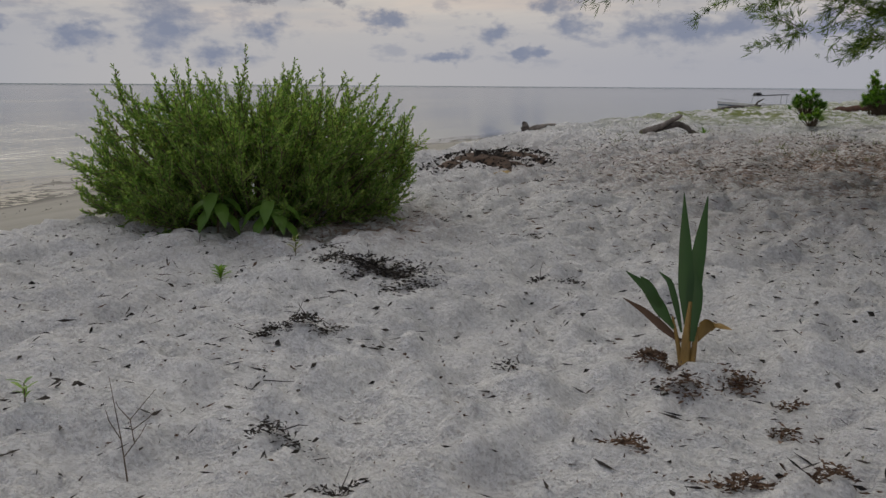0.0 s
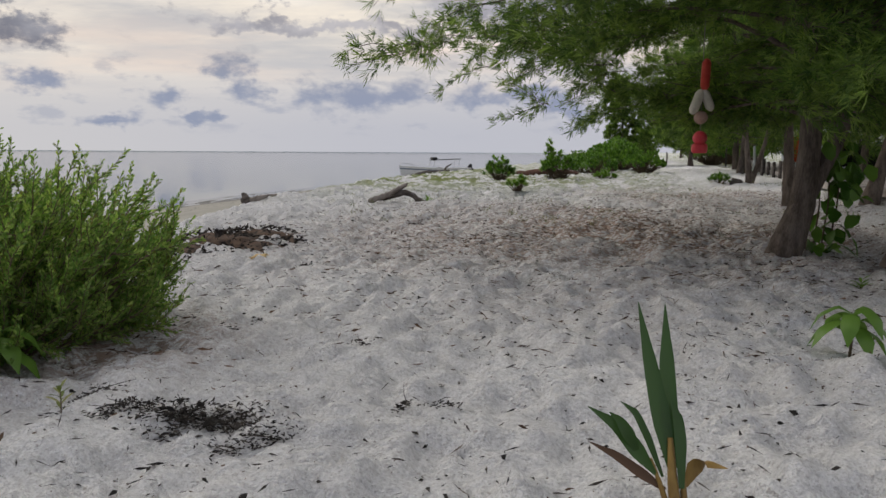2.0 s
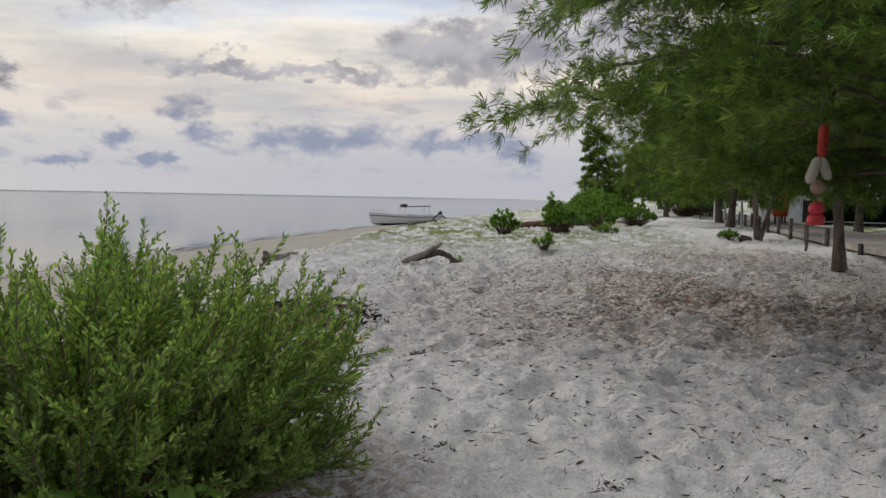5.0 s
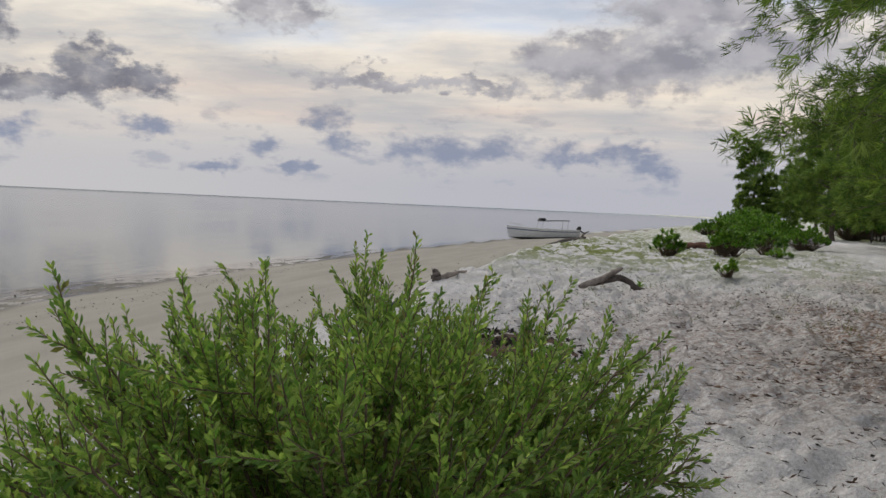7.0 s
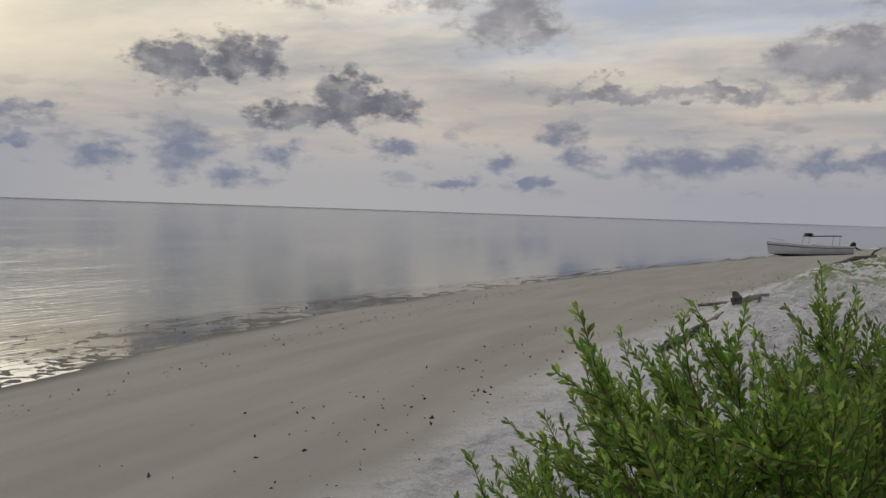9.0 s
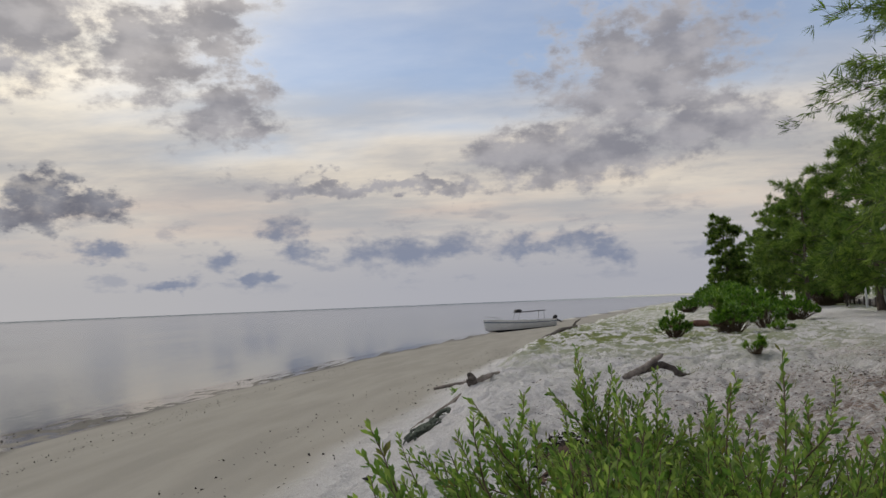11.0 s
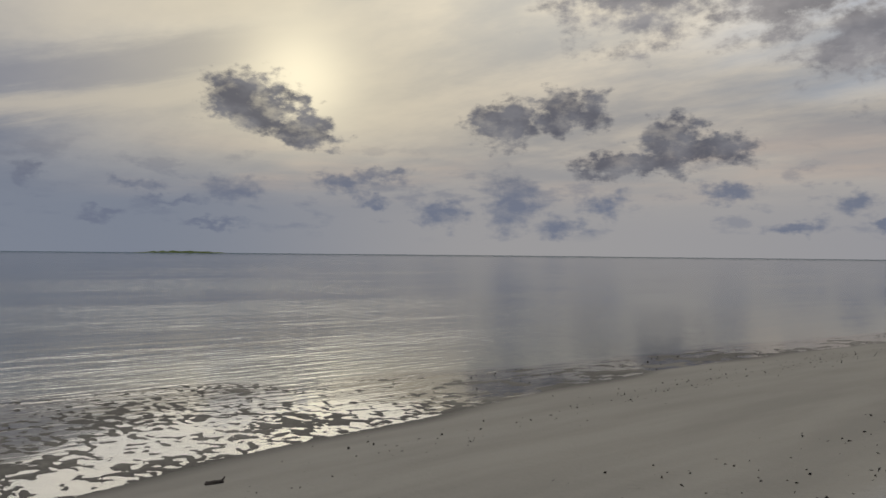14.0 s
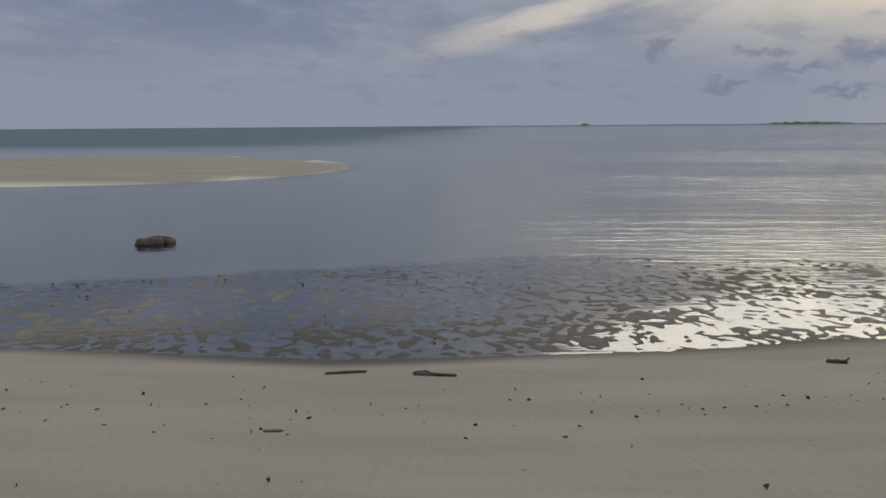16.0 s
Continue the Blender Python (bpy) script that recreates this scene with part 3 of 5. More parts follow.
def build_sea():
    v = np.array([(-2600, -2600, WATER), (120, -2600, WATER), (300, 2600, WATER), (-2600, 2600, WATER)])
    ob = piece("water", mesh_of("water", v, np.array([(0, 1, 2, 3)])), SEA)
    tagged(ob, "calm shallow sea mirroring a cloudy evening sky", "sea", kind="structure")


build_ground()
build_sea()
rng = np.random.default_rng(4)


# ---- upright seaside bush ----
def upright_bush(name, x, y, half_a, half_b, turn, tall, limbs, label):
    """Limbs fan out from the base; each carries a brush of leafy wands that all reach up and out."""
    root = thing(name, x, y, ground_z(x, y) - 0.02, label, "bush", turn=turn)
    lv, lf = simple_leaf(0.052, 0.018)
    wood, mats, spots = [], [], []

    def leaves(line, lo, dense):
        seg = np.linalg.norm(np.diff(line, axis=0), axis=1).sum()
        count = int(max(10, seg * (1 - lo) * dense))
        s = np.minimum((lo + (1 - lo) * (np.arange(count) + rng.random(count)) / count) * (len(line) - 1), len(line) - 1 - 1e-3)
        j = s.astype(int)
        d = line[j + 1] - line[j]
        o = line[j] + d * (s - j)[:, None]
        d = d / np.linalg.norm(d, axis=1)[:, None]
        side = rng.normal(0, 1, (count, 3))
        side -= (side * d).sum(1)[:, None] * d
        side /= np.linalg.norm(side, axis=1)[:, None]
        lean = rng.uniform(0.40, 1.05, count)[:, None]
        mats.append(frames_along(d + side * lean, rng.uniform(0, 6.3, count), rng.uniform(0.65, 1.1, count) * (1.05 - 0.3 * s / len(line))))
        spots.append(o)

    for k in range(limbs):
        low = k % 3 == 2
        r, a = rng.uniform(0.80, 0.98) if low else math.sqrt((k + 0.5) / limbs), k * 2.399 + rng.normal(0, 0.2)
        c, s = math.cos(a), math.sin(a)
        # an uneven crown: tall tufts, low ones, and gaps between
        lobe = 0.55 + 0.64 * soft_noise(np.array([c * r * 4.0 + 9]), np.array([s * r * 4.0 + 5]), 1.0, 77)[0] + rng.normal(0, 0.07)
        tip = np.array([half_a * r * c, half_b * r * s, tall * (1 - 0.30 * r ** 5) * lobe * 0.80])
        if k % 8 == 1 and r < 0.9:
            tip[2] = tip[2] * 1.05 + rng.uniform(0.06, 0.26)
        if low:
            tip[2] = rng.uniform(0.10, 0.50) * tall
        foot = np.array([half_a * (0.55 if low else 0.32) * r * c, half_b * (0.55 if low else 0.32) * r * s, 0.0]) + rng.normal(0, 0.04, 3) * (1, 1, 0)
        mid = foot * 0.45 + tip * 0.55 + np.array([0, 0, 0.10 * tip[2]]) * (rng.random() - 0.7)
        t = np.linspace(0, 1, 7)[:, None]
        pts = (1 - t) ** 2 * foot + 2 * t * (1 - t) * mid + t ** 2 * tip
        wood.append((pts, np.linspace(0.011, 0.004, 7)))
        leaves(pts, 0.15 if r > 0.7 else 0.5, 90)
        end = (pts[-1] - pts[-2]) / np.linalg.norm(pts[-1] - pts[-2])
        for w in range(int(rng.integers(9, 15))):
            q = rng.uniform(0.12 if r > 0.65 else 0.35, 1.0) if w else 1.0
            j = min(int(q * 6), 5)
            o = pts[j] + (pts[j + 1] - pts[j]) * (q * 6 - j)
            way = end * 0.7 + rng.normal(0, 0.50, 3) + np.array([c * r * 0.40, s * r * 0.40, 0.35])
            if q < 0.6:
                way[2] += 0.1
            way /= np.linalg.norm(way)
            n = rng.uniform(0.12, 0.32) * (0.8 + 0.4 * rng.random())
            u = np.linspace(0, 1, 5)[:, None]
            wand = o + way * n * u + np.array([0, 0, 0.22 * n]) * u ** 2 + rng.normal(0, 0.006, (5, 3)) * u
            wand[:, 2] = np.maximum(wand[:, 2], 0.03)
            wood.append((wand, np.linspace(0.0042, 0.0016, 5)))
            leaves(wand, 0.05, 145)
    v, f = tubes(wood, 4)
    piece("stemwork", mesh_of("stemwork", v, f), TWIG, root, "brown woody stems")
    v, f = scatter(lv, lf, np.concatenate(mats), np.concatenate(spots))
    piece("foliage", mesh_of("foliage", v, f), BUSH_LEAF, root, "dense small spatula-shaped green leaves")
    return root


upright_bush("seaside_bush", -4.66, 5.56, 1.42, 1.14, 40, 1.24, 240, "dense green seaside bush with upright leafy wands standing on sand")


# ---- casuarina trees ----
def casuarina(name, x, y, label, seed, tall, reach, low, stems, boughs, tufts, needle, lean=(0, 0), group="casuarina trees", girth=0.2, fork=0.0, per=11, skirt=1.4, clearing=None, twigs=1.0, kick=0.0):
    g = np.random.default_rng(seed)
    root = thing(name, x, y, ground_z(x, y) - 0.03, label, "tree", group)
    trunks = []
    for k in range(stems):
        n = 14
        t = np.linspace(0, 1, n)
        side = (k - (stems - 1) / 2) * 2.4 if stems > 1 else 0.0
        open_t = np.clip(t - fork, 0, 1)
        pts = np.stack([lean[0] * t + side * open_t ** 0.8 + kick * np.minimum(tall * t / 1.6, 1) ** 0.8 + 0.10 * np.sin(5 * t), lean[1] * t + 0.6 * (k % 2) * open_t + 0.08 * np.cos(4 * t) - 0.08, tall * t], 1)
        rad = girth * (1 - 0.93 * t) ** 0.8 * (0.72 if k else 1.0) + 0.012
        rad[0] *= 1.5
        rad[1] *= 1.08
        trunks.append(pts)
        v, f = tubes([(pts, rad)], 12)
        v += (soft_noise(v[:, 0] * 3 + v[:, 1] * 5, v[:, 2], 0.16, 2)[:, None] - 0.5) * np.array([0.05, 0.05, 0])
        piece("trunk", mesh_of("trunk", v, f, True), BARK, root, "grey-brown ridged trunk")
    wood, ends = [], []
    for k in range(boughs):
        tr = trunks[k % stems]
        h = low + (0.97 - low) * ((k + g.random()) / boughs) ** 1.2
        j = min(int(h * 13), 12)
        o = tr[j] + (tr[j + 1] - tr[j]) * (h * 13 - j)
        a = k * 2.399 + g.normal(0, 0.3)
        n = reach * (0.30 + 0.80 * (1 - h) ** 0.8) * g.uniform(0.72, 1.08) * min(1.0, max(0.55, (o[2] - 0.7) / 1.6))
        t = np.linspace(0, 1, 8)
        rise = g.uniform(0.05, 0.5) * n * (0.4 + h)
        z = rise * t * 1.6 - (0.27 * n * max(0.3, 1 - 1.4 * h) + rise * 0.7) * t ** 2.2 * (1.25 - h)
        wig = 0.10 * n * np.sin(3 * t + g.random() * 6)
        pts = o + np.stack([np.cos(a) * n * t - np.sin(a) * wig * t, np.sin(a) * n * t + np.cos(a) * wig * t, z], 1)
        pts[:, 2] = np.maximum(pts[:, 2], skirt + 0.3 + 0.8 * t * g.random())
        wood.append((pts, np.linspace(0.030, 0.005, 8) * (0.4 + n / 7)))
        for _ in range(int((8 + n * 6.0) * twigs)):
            s = g.uniform(0.10, 1.0) ** 0.62
            j = min(int(s * 7), 6)
            p = pts[j] + (pts[j + 1] - pts[j]) * (s * 7 - j)
            b = a + g.choice([-1, 1]) * g.uniform(0.2, 1.4)
            m = n * g.uniform(0.08, 0.24) * (1.25 - 0.6 * s) + 0.22
            u = np.linspace(0, 1, 5)
            sub = p + np.stack([np.cos(b) * m * u, np.sin(b) * m * u, m * (g.uniform(-0.2, 0.6) * u - g.uniform(0.0, 0.6) * u ** 2)], 1)
            wood.append((sub, np.linspace(0.006, 0.002, 5)))
            ends.append(sub)
    if clearing:
        for cx, cy, r, top in clearing:
            wood = [w for w in wood if not ((np.hypot(w[0][:, 0] + x - cx, w[0][:, 1] + y - cy) < r) & (w[0][:, 2] < top)).any()]
    v, f = tubes(wood, 4)
    piece("branchwork", mesh_of("branchwork", v, f), BARK, root, "dark thin spreading branches")
    # one tuft: thin needles fanning out from one point
    base_v, base_f = [np.zeros(3)], []
    for i in range(per):
        d = np.array([g.normal(0, 0.34), 1.0, g.normal(0, 0.34)])
        d /= np.linalg.norm(d)
        side = np.cross(d, g.normal(0, 1, 3))
        side /= np.linalg.norm(side)
        n = needle[0] * g.uniform(0.55, 1.0)
        base_v += [d * n * 0.55 + side * needle[1], d * n]
        base_f.append((0, 2 * i + 1, 2 * i + 2))
    pick = g.integers(0, len(ends), tufts)
    s = g.uniform(0.0, 1.0, tufts) * 3.999
    ends = np.array(ends)
    j = s.astype(int)
    p = ends[pick, j] + (ends[pick, j + 1] - ends[pick, j]) * (s - j)[:, None] + g.normal(0, 0.05, (tufts, 3))
    if clearing:
        for cx, cy, r, top in clearing:
            keep = (np.hypot(p[:, 0] + x - cx, p[:, 1] + y - cy) > r) | (p[:, 2] > top)
            p, pick, j = p[keep], pick[keep], j[keep]
        tufts = len(p)
    d = ends[pick, j + 1] - ends[pick, j]
    d = d / np.linalg.norm(d, axis=1)[:, None] + g.normal(0, 0.42, (tufts, 3)) + np.array([0, 0, 0.02])
    v, f = scatter(np.array(base_v), np.array(base_f), frames_along(d, g.uniform(0, 6.3, tufts), g.uniform(0.6, 1.25, tufts)), p)
    piece("crown", mesh_of("crown", v, f), NEEDLE, root, "feathery drooping grey-green needle foliage")
    return root


def moved(ob, x, y, turn, size=1.0, label=""):
    """A copy of a thing stood at another spot, turned and scaled."""
    twin = copy_thing(ob, pose(x, y, ground_z(x, y) - 0.04, 0, 0, turn))
    twin.scale = (size, size, size)
    return tagged(twin, label)


casuarina("casuarina_tree", 2.2, 9.95, "large casuarina tree with forked trunk and wide drooping crown", 11, 8.0, 5.9, 0.19, 2, 300, 118000, (0.17, 0.0088), (0.9, 0.4), girth=0.125, fork=0.09, per=9, skirt=1.25, twigs=0.5, kick=0.22, clearing=[(1.2, 10.2, 1.0, 2.75), (0.6, 8.4, 1.0, 2.6), (0.1, 6.8, 1.2, 2.5)])
casuarina("casuarina_tree", 4.9, 17.1, "slender casuarina tree with dark thin trunk", 12, 7.5, 4.2, 0.30, 1, 60, 11000, (0.24, 0.010), (-0.8, 0.4), girth=0.09, skirt=1.9, twigs=0.6)
casuarina("casuarina_tree", 6.9, 18.0, "leaning casuarina tree with dark trunk", 13, 7.8, 4.2, 0.30, 1, 60, 11000, (0.24, 0.010), (1.6, 0.3), girth=0.13, skirt=1.9, twigs=0.6)
casuarina("casuarina_tree", 3.0, 8.9, "small casuarina tree with pale rough leaning trunk", 14, 5.5, 2.6, 0.42, 1, 40, 9000, (0.19, 0.008), (0.9, -0.2), girth=0.12, skirt=2.2)
far_a = casuarina("casuarina_tree", 7.5, 27.7, "twin-stemmed young casuarina tree by the boardwalk", 15, 6.5, 3.0, 0.30, 2, 40, 4500, (0.32, 0.018), (0.3, 0.2), girth=0.09, fork=0.02, skirt=1.8)
far_b = casuarina("casuarina_tree", 11.0, 40.0, "dark full casuarina tree beside the boardwalk", 16, 9.0, 4.6, 0.15, 1, 56, 4200, (0.52, 0.034), (0.2, 0.2), girth=0.16, skirt=0.5, per=9, twigs=0.3)
far_c = casuarina("casuarina_tree", 9.3, 66.0, "pointed young casuarina tree at the end of the beach", 17, 7.2, 1.9, 0.10, 1, 60, 6500, (0.36, 0.026), (0.0, 0.1), girth=0.10, skirt=0.6, per=9, twigs=0.6)
for k, (x, y, turn, size) in enumerate([(13.6, 33, 40, 0.9), (12.9, 47, 130, 1.0), (23.5, 60, 210, 1.1), (14.0, 62, 80, 0.95), (18, 70, 300, 1.15), (22, 90, 160, 1.2), (27, 112, 100, 1.2), (34, 150, 60, 1.3), (30, 58, 190, 1.25), (26, 44, 330, 1.1), (36, 76, 270, 1.4), (44, 110, 45, 1.5), (20, 36, 120, 1.0), (52, 160, 200, 1.5), (15, 24, 70, 0.95), (19, 27, 15, 1.1)]):
    moved(far_b, x, y, turn, size)
for x, y, turn, size in [(14.5, 84, 70, 0.8), (8.6, 52, 20, 0.35)]:
    moved(far_c, x, y, turn, size, "small dark casuarina sapling on sand")


# ---- broad-leaved shrubs ----
def leafy_shrub(name, x, y, wide, tall, leaf, count, mat, label, seed, group="beach shrubs"):
    g = np.random.default_rng(seed)
    root = thing(name, x, y, ground_z(x, y) - 0.02, label, "shrub", group)
    lv, lf = leaf_shape(leaf, leaf * 0.46, 0.3, 0.25) if count < 1500 else simple_leaf(leaf, leaf * 0.5)
    wood, mats, spots = [], [], []
    rosettes = max(6, count // 9)
    for k in range(rosettes):
        r, a = math.sqrt(g.random()), g.random() * 6.283
        lump = 0.8 + 0.35 * g.random()
        tip = np.array([wide * r * math.cos(a), wide * r * math.sin(a), tall * (1 - 0.55 * r * r) * lump * (0.55 + 0.45 * g.random() ** 0.5)])
        foot = tip * np.array([0.25, 0.25, 0]) + g.normal(0, 0.02, 3) * np.array([1, 1, 0])
        t = np.linspace(0, 1, 4)[:, None]
        wood.append((foot * (1 - t) + tip * t + np.array([0, 0, 0.1 * tall]) * t * (1 - t), np.linspace(0.012, 0.005, 4)))
        n = 9
        ang = np.arange(n) * 2.4 + g.random() * 6
        lean = np.linspace(1.3, 0.25, n)[:, None]
        out = np.stack([np.cos(ang), np.sin(ang), np.zeros(n)], 1)
        up = np.array([0, 0, 1.0]) + 0.4 * np.array([math.cos(a), math.sin(a), 0]) * r
        mats.append(frames_along(up + out * lean, np.zeros(n), g.uniform(0.7, 1.15, n)))
        spots.append(np.repeat(tip[None], n, 0) - up * np.linspace(0.06, 0, n)[:, None] * leaf * 6)
    v, f = tubes(wood, 4)
    piece("stemwork", mesh_of("stemwork", v, f), TWIG, root, "brown woody stems")
    m, p = np.concatenate(mats), np.concatenate(spots)
    p[:, 2] = np.maximum(p[:, 2], 0.03)
    v, f = scatter(lv, lf, m, p)
    piece("foliage", mesh_of("foliage", v, f), mat, root, "glossy broad green leaves")
    return root


leafy_shrub("beach_shrub", -0.95, 28.6, 0.55, 0.85, 0.16, 700, BROAD_LEAF, "round green shrub with broad leaves on open sand", 1)
leafy_shrub("beach_shrub", 1.35, 30.4, 0.70, 1.0, 0.17, 900, BROAD_LEAF, "bushy green shrub with broad leaves on open sand", 2)
leafy_shrub("beach_shrub", 1.05, 30.9, 0.38, 1.55, 0.17, 420, LIME_LEAF, "tall yellow-green shrub with fresh leaves", 3)
leafy_shrub("beach_shrub", -0.55, 20.4, 0.26, 0.42, 0.11, 260, LIME_LEAF, "small yellow-green shrub on open sand", 4)
leafy_shrub("beach_shrub", 3.3, 33.8, 0.75, 1.05, 0.17, 800, BROAD_LEAF, "low rounded green shrub on sand", 5)
leafy_shrub("beach_shrub", 3.2, 31.5, 0.45, 0.45, 0.14, 320, LIME_LEAF, "low straggling pale green shrub", 6)
leafy_shrub("beach_shrub", 6.4, 27.4, 0.36, 0.42, 0.13, 300, BROAD_LEAF, "small dark green shrub near the boardwalk", 7)
thicket = leafy_shrub("beach_shrub", 4.6, 42.0, 1.3, 1.35, 0.20, 1900, BROAD_LEAF, "large green thicket of broad-leaved shrubs", 8)
for x, y, turn, size in [(3.2, 38.5, 50, 0.75), (6.2, 47, 140, 1.15), (7.0, 55, 200, 1.35), (8.6, 62, 20, 1.5), (10.5, 72, 90, 1.6), (12.0, 84, 10, 1.6), (6.3, 40.0, 260, 0.8), (16, 95, 300, 1.8), (20, 118, 170, 2.0), (5.2, 60, 77, 0.8), (17, 67, 10, 1.5), (21, 75, 80, 1.7), (24, 84, 150, 1.8), (29, 97, 220, 2.0), (27, 62, 300, 1.7), (33, 72, 40, 2.0), (31, 52, 110, 1.9), (38, 62, 200, 2.2), (29, 39, 270, 1.7), (36, 46, 30, 2.0), (25, 31, 170, 1.5), (33, 34, 90, 2.0)]:
    moved(thicket, x, y, turn, size)


# ---- coconut seedling ----
def strip(points, widths, fold=0.3, across=(1, 0, 0)):
    """A leaf blade along a line of points, folded along its rib."""
    pts, w = np.asarray(points, float), np.asarray(widths, float)
    t = np.linspace(0, len(pts) - 1, 11)
    j = np.minimum(t.astype(int), len(pts) - 2)
    line = pts[j] + (pts[j + 1] - pts[j]) * (t - j)[:, None]
    wide = w[j] + (w[j + 1] - w[j]) * (t - j)
    d = np.gradient(line, axis=0)
    d /= np.linalg.norm(d, axis=1)[:, None]
    a = np.asarray(across, float)
    u = a - (d @ a)[:, None] * d
    u /= np.linalg.norm(u, axis=1)[:, None]
    nrm = np.cross(u, d)
    v, f = [], []
    for i in range(len(line)):
        v += [line[i] - u[i] * wide[i] / 2 + nrm[i] * fold * wide[i] / 2, line[i], line[i] + u[i] * wide[i] / 2 + nrm[i] * fold * wide[i] / 2]
    for i in range(len(line) - 1):
        b = 3 * i
        f += [(b, b + 1, b + 4, b + 3), (b + 1, b + 2, b + 5, b + 4)]
    return np.array(v), np.array(f)


def seedling(x, y):
    root = thing("coconut_seedling", x, y, ground_z(x, y) - 0.02, "young coconut palm seedling with upright green blades in sand", "palm", turn=4)
    stalk = [([(a - 0.08 * c, b + 0.42 * c, c) for a, b, c in pts], rad) for pts, rad in [([(0.0, 0, 0), (0.005, 0, 0.12), (0.02, 0, 0.27)], [0.024, 0.020, 0.010]), ([(-0.015, 0.01, 0), (-0.04, 0.01, 0.12), (-0.06, 0.01, 0.2)], [0.013, 0.009, 0.005]), ([(0.03, 0.0, 0.0), (0.04, 0.0, 0.1), (0.05, 0.0, 0.17)], [0.014, 0.012, 0.007])]]
    v, f = tubes(stalk, 8)
    piece("stalk", mesh_of("stalk", v, f, True), PALM_YELLOW, root, "yellow-brown sheathing leaf stalks")
    blades = [
        ([(0.01, 0, 0.15), (0.0, 0, 0.35), (-0.01, 0.0, 0.55), (-0.02, -0.01, 0.79)], [0.02, 0.075, 0.055, 0.004], PALM_LEAF, "tall upright green blade"),
        ([(0.015, 0.01, 0.15), (0.03, 0.01, 0.35), (0.055, 0.01, 0.55), (0.085, 0.0, 0.78)], [0.02, 0.07, 0.06, 0.004], PALM_LEAF, "tall upright green blade"),
        ([(0.03, -0.02, 0.12), (0.05, -0.03, 0.28), (0.055, -0.03, 0.36), (0.04, -0.04, 0.44)], [0.02, 0.045, 0.04, 0.004], PALM_LEAF, "short green blade"),
        ([(-0.05, 0, 0.16), (-0.11, -0.02, 0.25), (-0.17, -0.03, 0.34), (-0.27, -0.04, 0.41)], [0.012, 0.06, 0.05, 0.003], PALM_LEAF, "side blade split at the tip"),
        ([(-0.11, -0.02, 0.25), (-0.14, -0.05, 0.32), (-0.165, -0.06, 0.37), (-0.20, -0.07, 0.40)], [0.02, 0.05, 0.03, 0.003], PALM_LEAF, "side blade split at the tip"),
        ([(-0.02, 0.02, 0.10), (-0.10, 0.01, 0.16), (-0.19, 0.0, 0.23), (-0.28, -0.02, 0.28)], [0.015, 0.04, 0.03, 0.003], DRY_LEAF, "withered dark side blade"),
        ([(-0.02, 0.03, 0.14), (-0.05, 0.04, 0.27), (-0.08, 0.05, 0.36), (-0.13, 0.05, 0.40)], [0.01, 0.03, 0.028, 0.003], PALM_LEAF, "thin side blade"),
        ([(0.05, 0, 0.12), (0.09, -0.02, 0.20), (0.13, -0.03, 0.215), (0.20, -0.05, 0.20)], [0.015, 0.065, 0.05, 0.004], PALM_YELLOW, "yellowing side blade"),
    ]
    for pts, w, mat, label in blades:
        pts = [(a - 0.08 * c, b + 0.42 * c, c * 0.93) for a, b, c in pts]
        v, f = strip(pts, w)
        me = mesh_of("blade", v, f, True)
        piece("blade", me, mat, root, label)


seedling(-0.50, 3.42)


# ---- small ground plants ----
def sprout(x, y, tall, count, mat, label, seed, leaf=0.07, name="sprout"):
    g = np.random.default_rng(seed)
    root = thing(name, x, y, ground_z(x, y) - 0.01, label, "plant", "small beach plants")
    lv, lf = leaf_shape(leaf, leaf * 0.3, 0.3, 0.3)
    ang = np.arange(count) * 2.4
    out = np.stack([np.cos(ang), np.sin(ang), np.zeros(count)], 1)
    lean = g.uniform(0.5, 1.6, count)[:, None]
    z = np.linspace(0.02, tall, count)
    v, f = scatter(lv, lf, frames_along(np.array([0, 0, 1.0]) + out * lean, np.zeros(count), g.uniform(0.7, 1.2, count)), np.stack([0 * z, 0 * z, z], 1))
    piece("foliage", mesh_of("foliage", v, f), mat, root)
    v, f = tubes([([(0, 0, 0), (0.003, 0, tall * 0.5), (0, 0.004, tall)], [0.004, 0.003, 0.002])], 5)
    piece("stem", mesh_of("stem", v, f), TWIG, root)


sprout(-3.50, 3.76, 0.09, 22, LIME_LEAF, "small pale green sprout on white sand", 31, 0.075)
sprout(-2.52, 1.68, 0.08, 8, LIME_LEAF, "tiny yellow-green sprout on white sand", 32, 0.06)
sprout(-3.15, 4.1, 0.12, 12, GRASS, "small withered grey-green plant on sand", 33, 0.07)
sprout(2.3, 8.2, 0.10, 14, LIME_LEAF, "small pale green plant under the tree", 34, 0.10)
sprout(-2.6, 17.9, 0.10, 18, LIME_LEAF, "low green plant beside the driftwood", 35, 0.14)
sprout(-6.9, 17.9, 0.16, 22, LIME_LEAF, "yellow-green plant on the eroded sand edge", 36, 0.15)


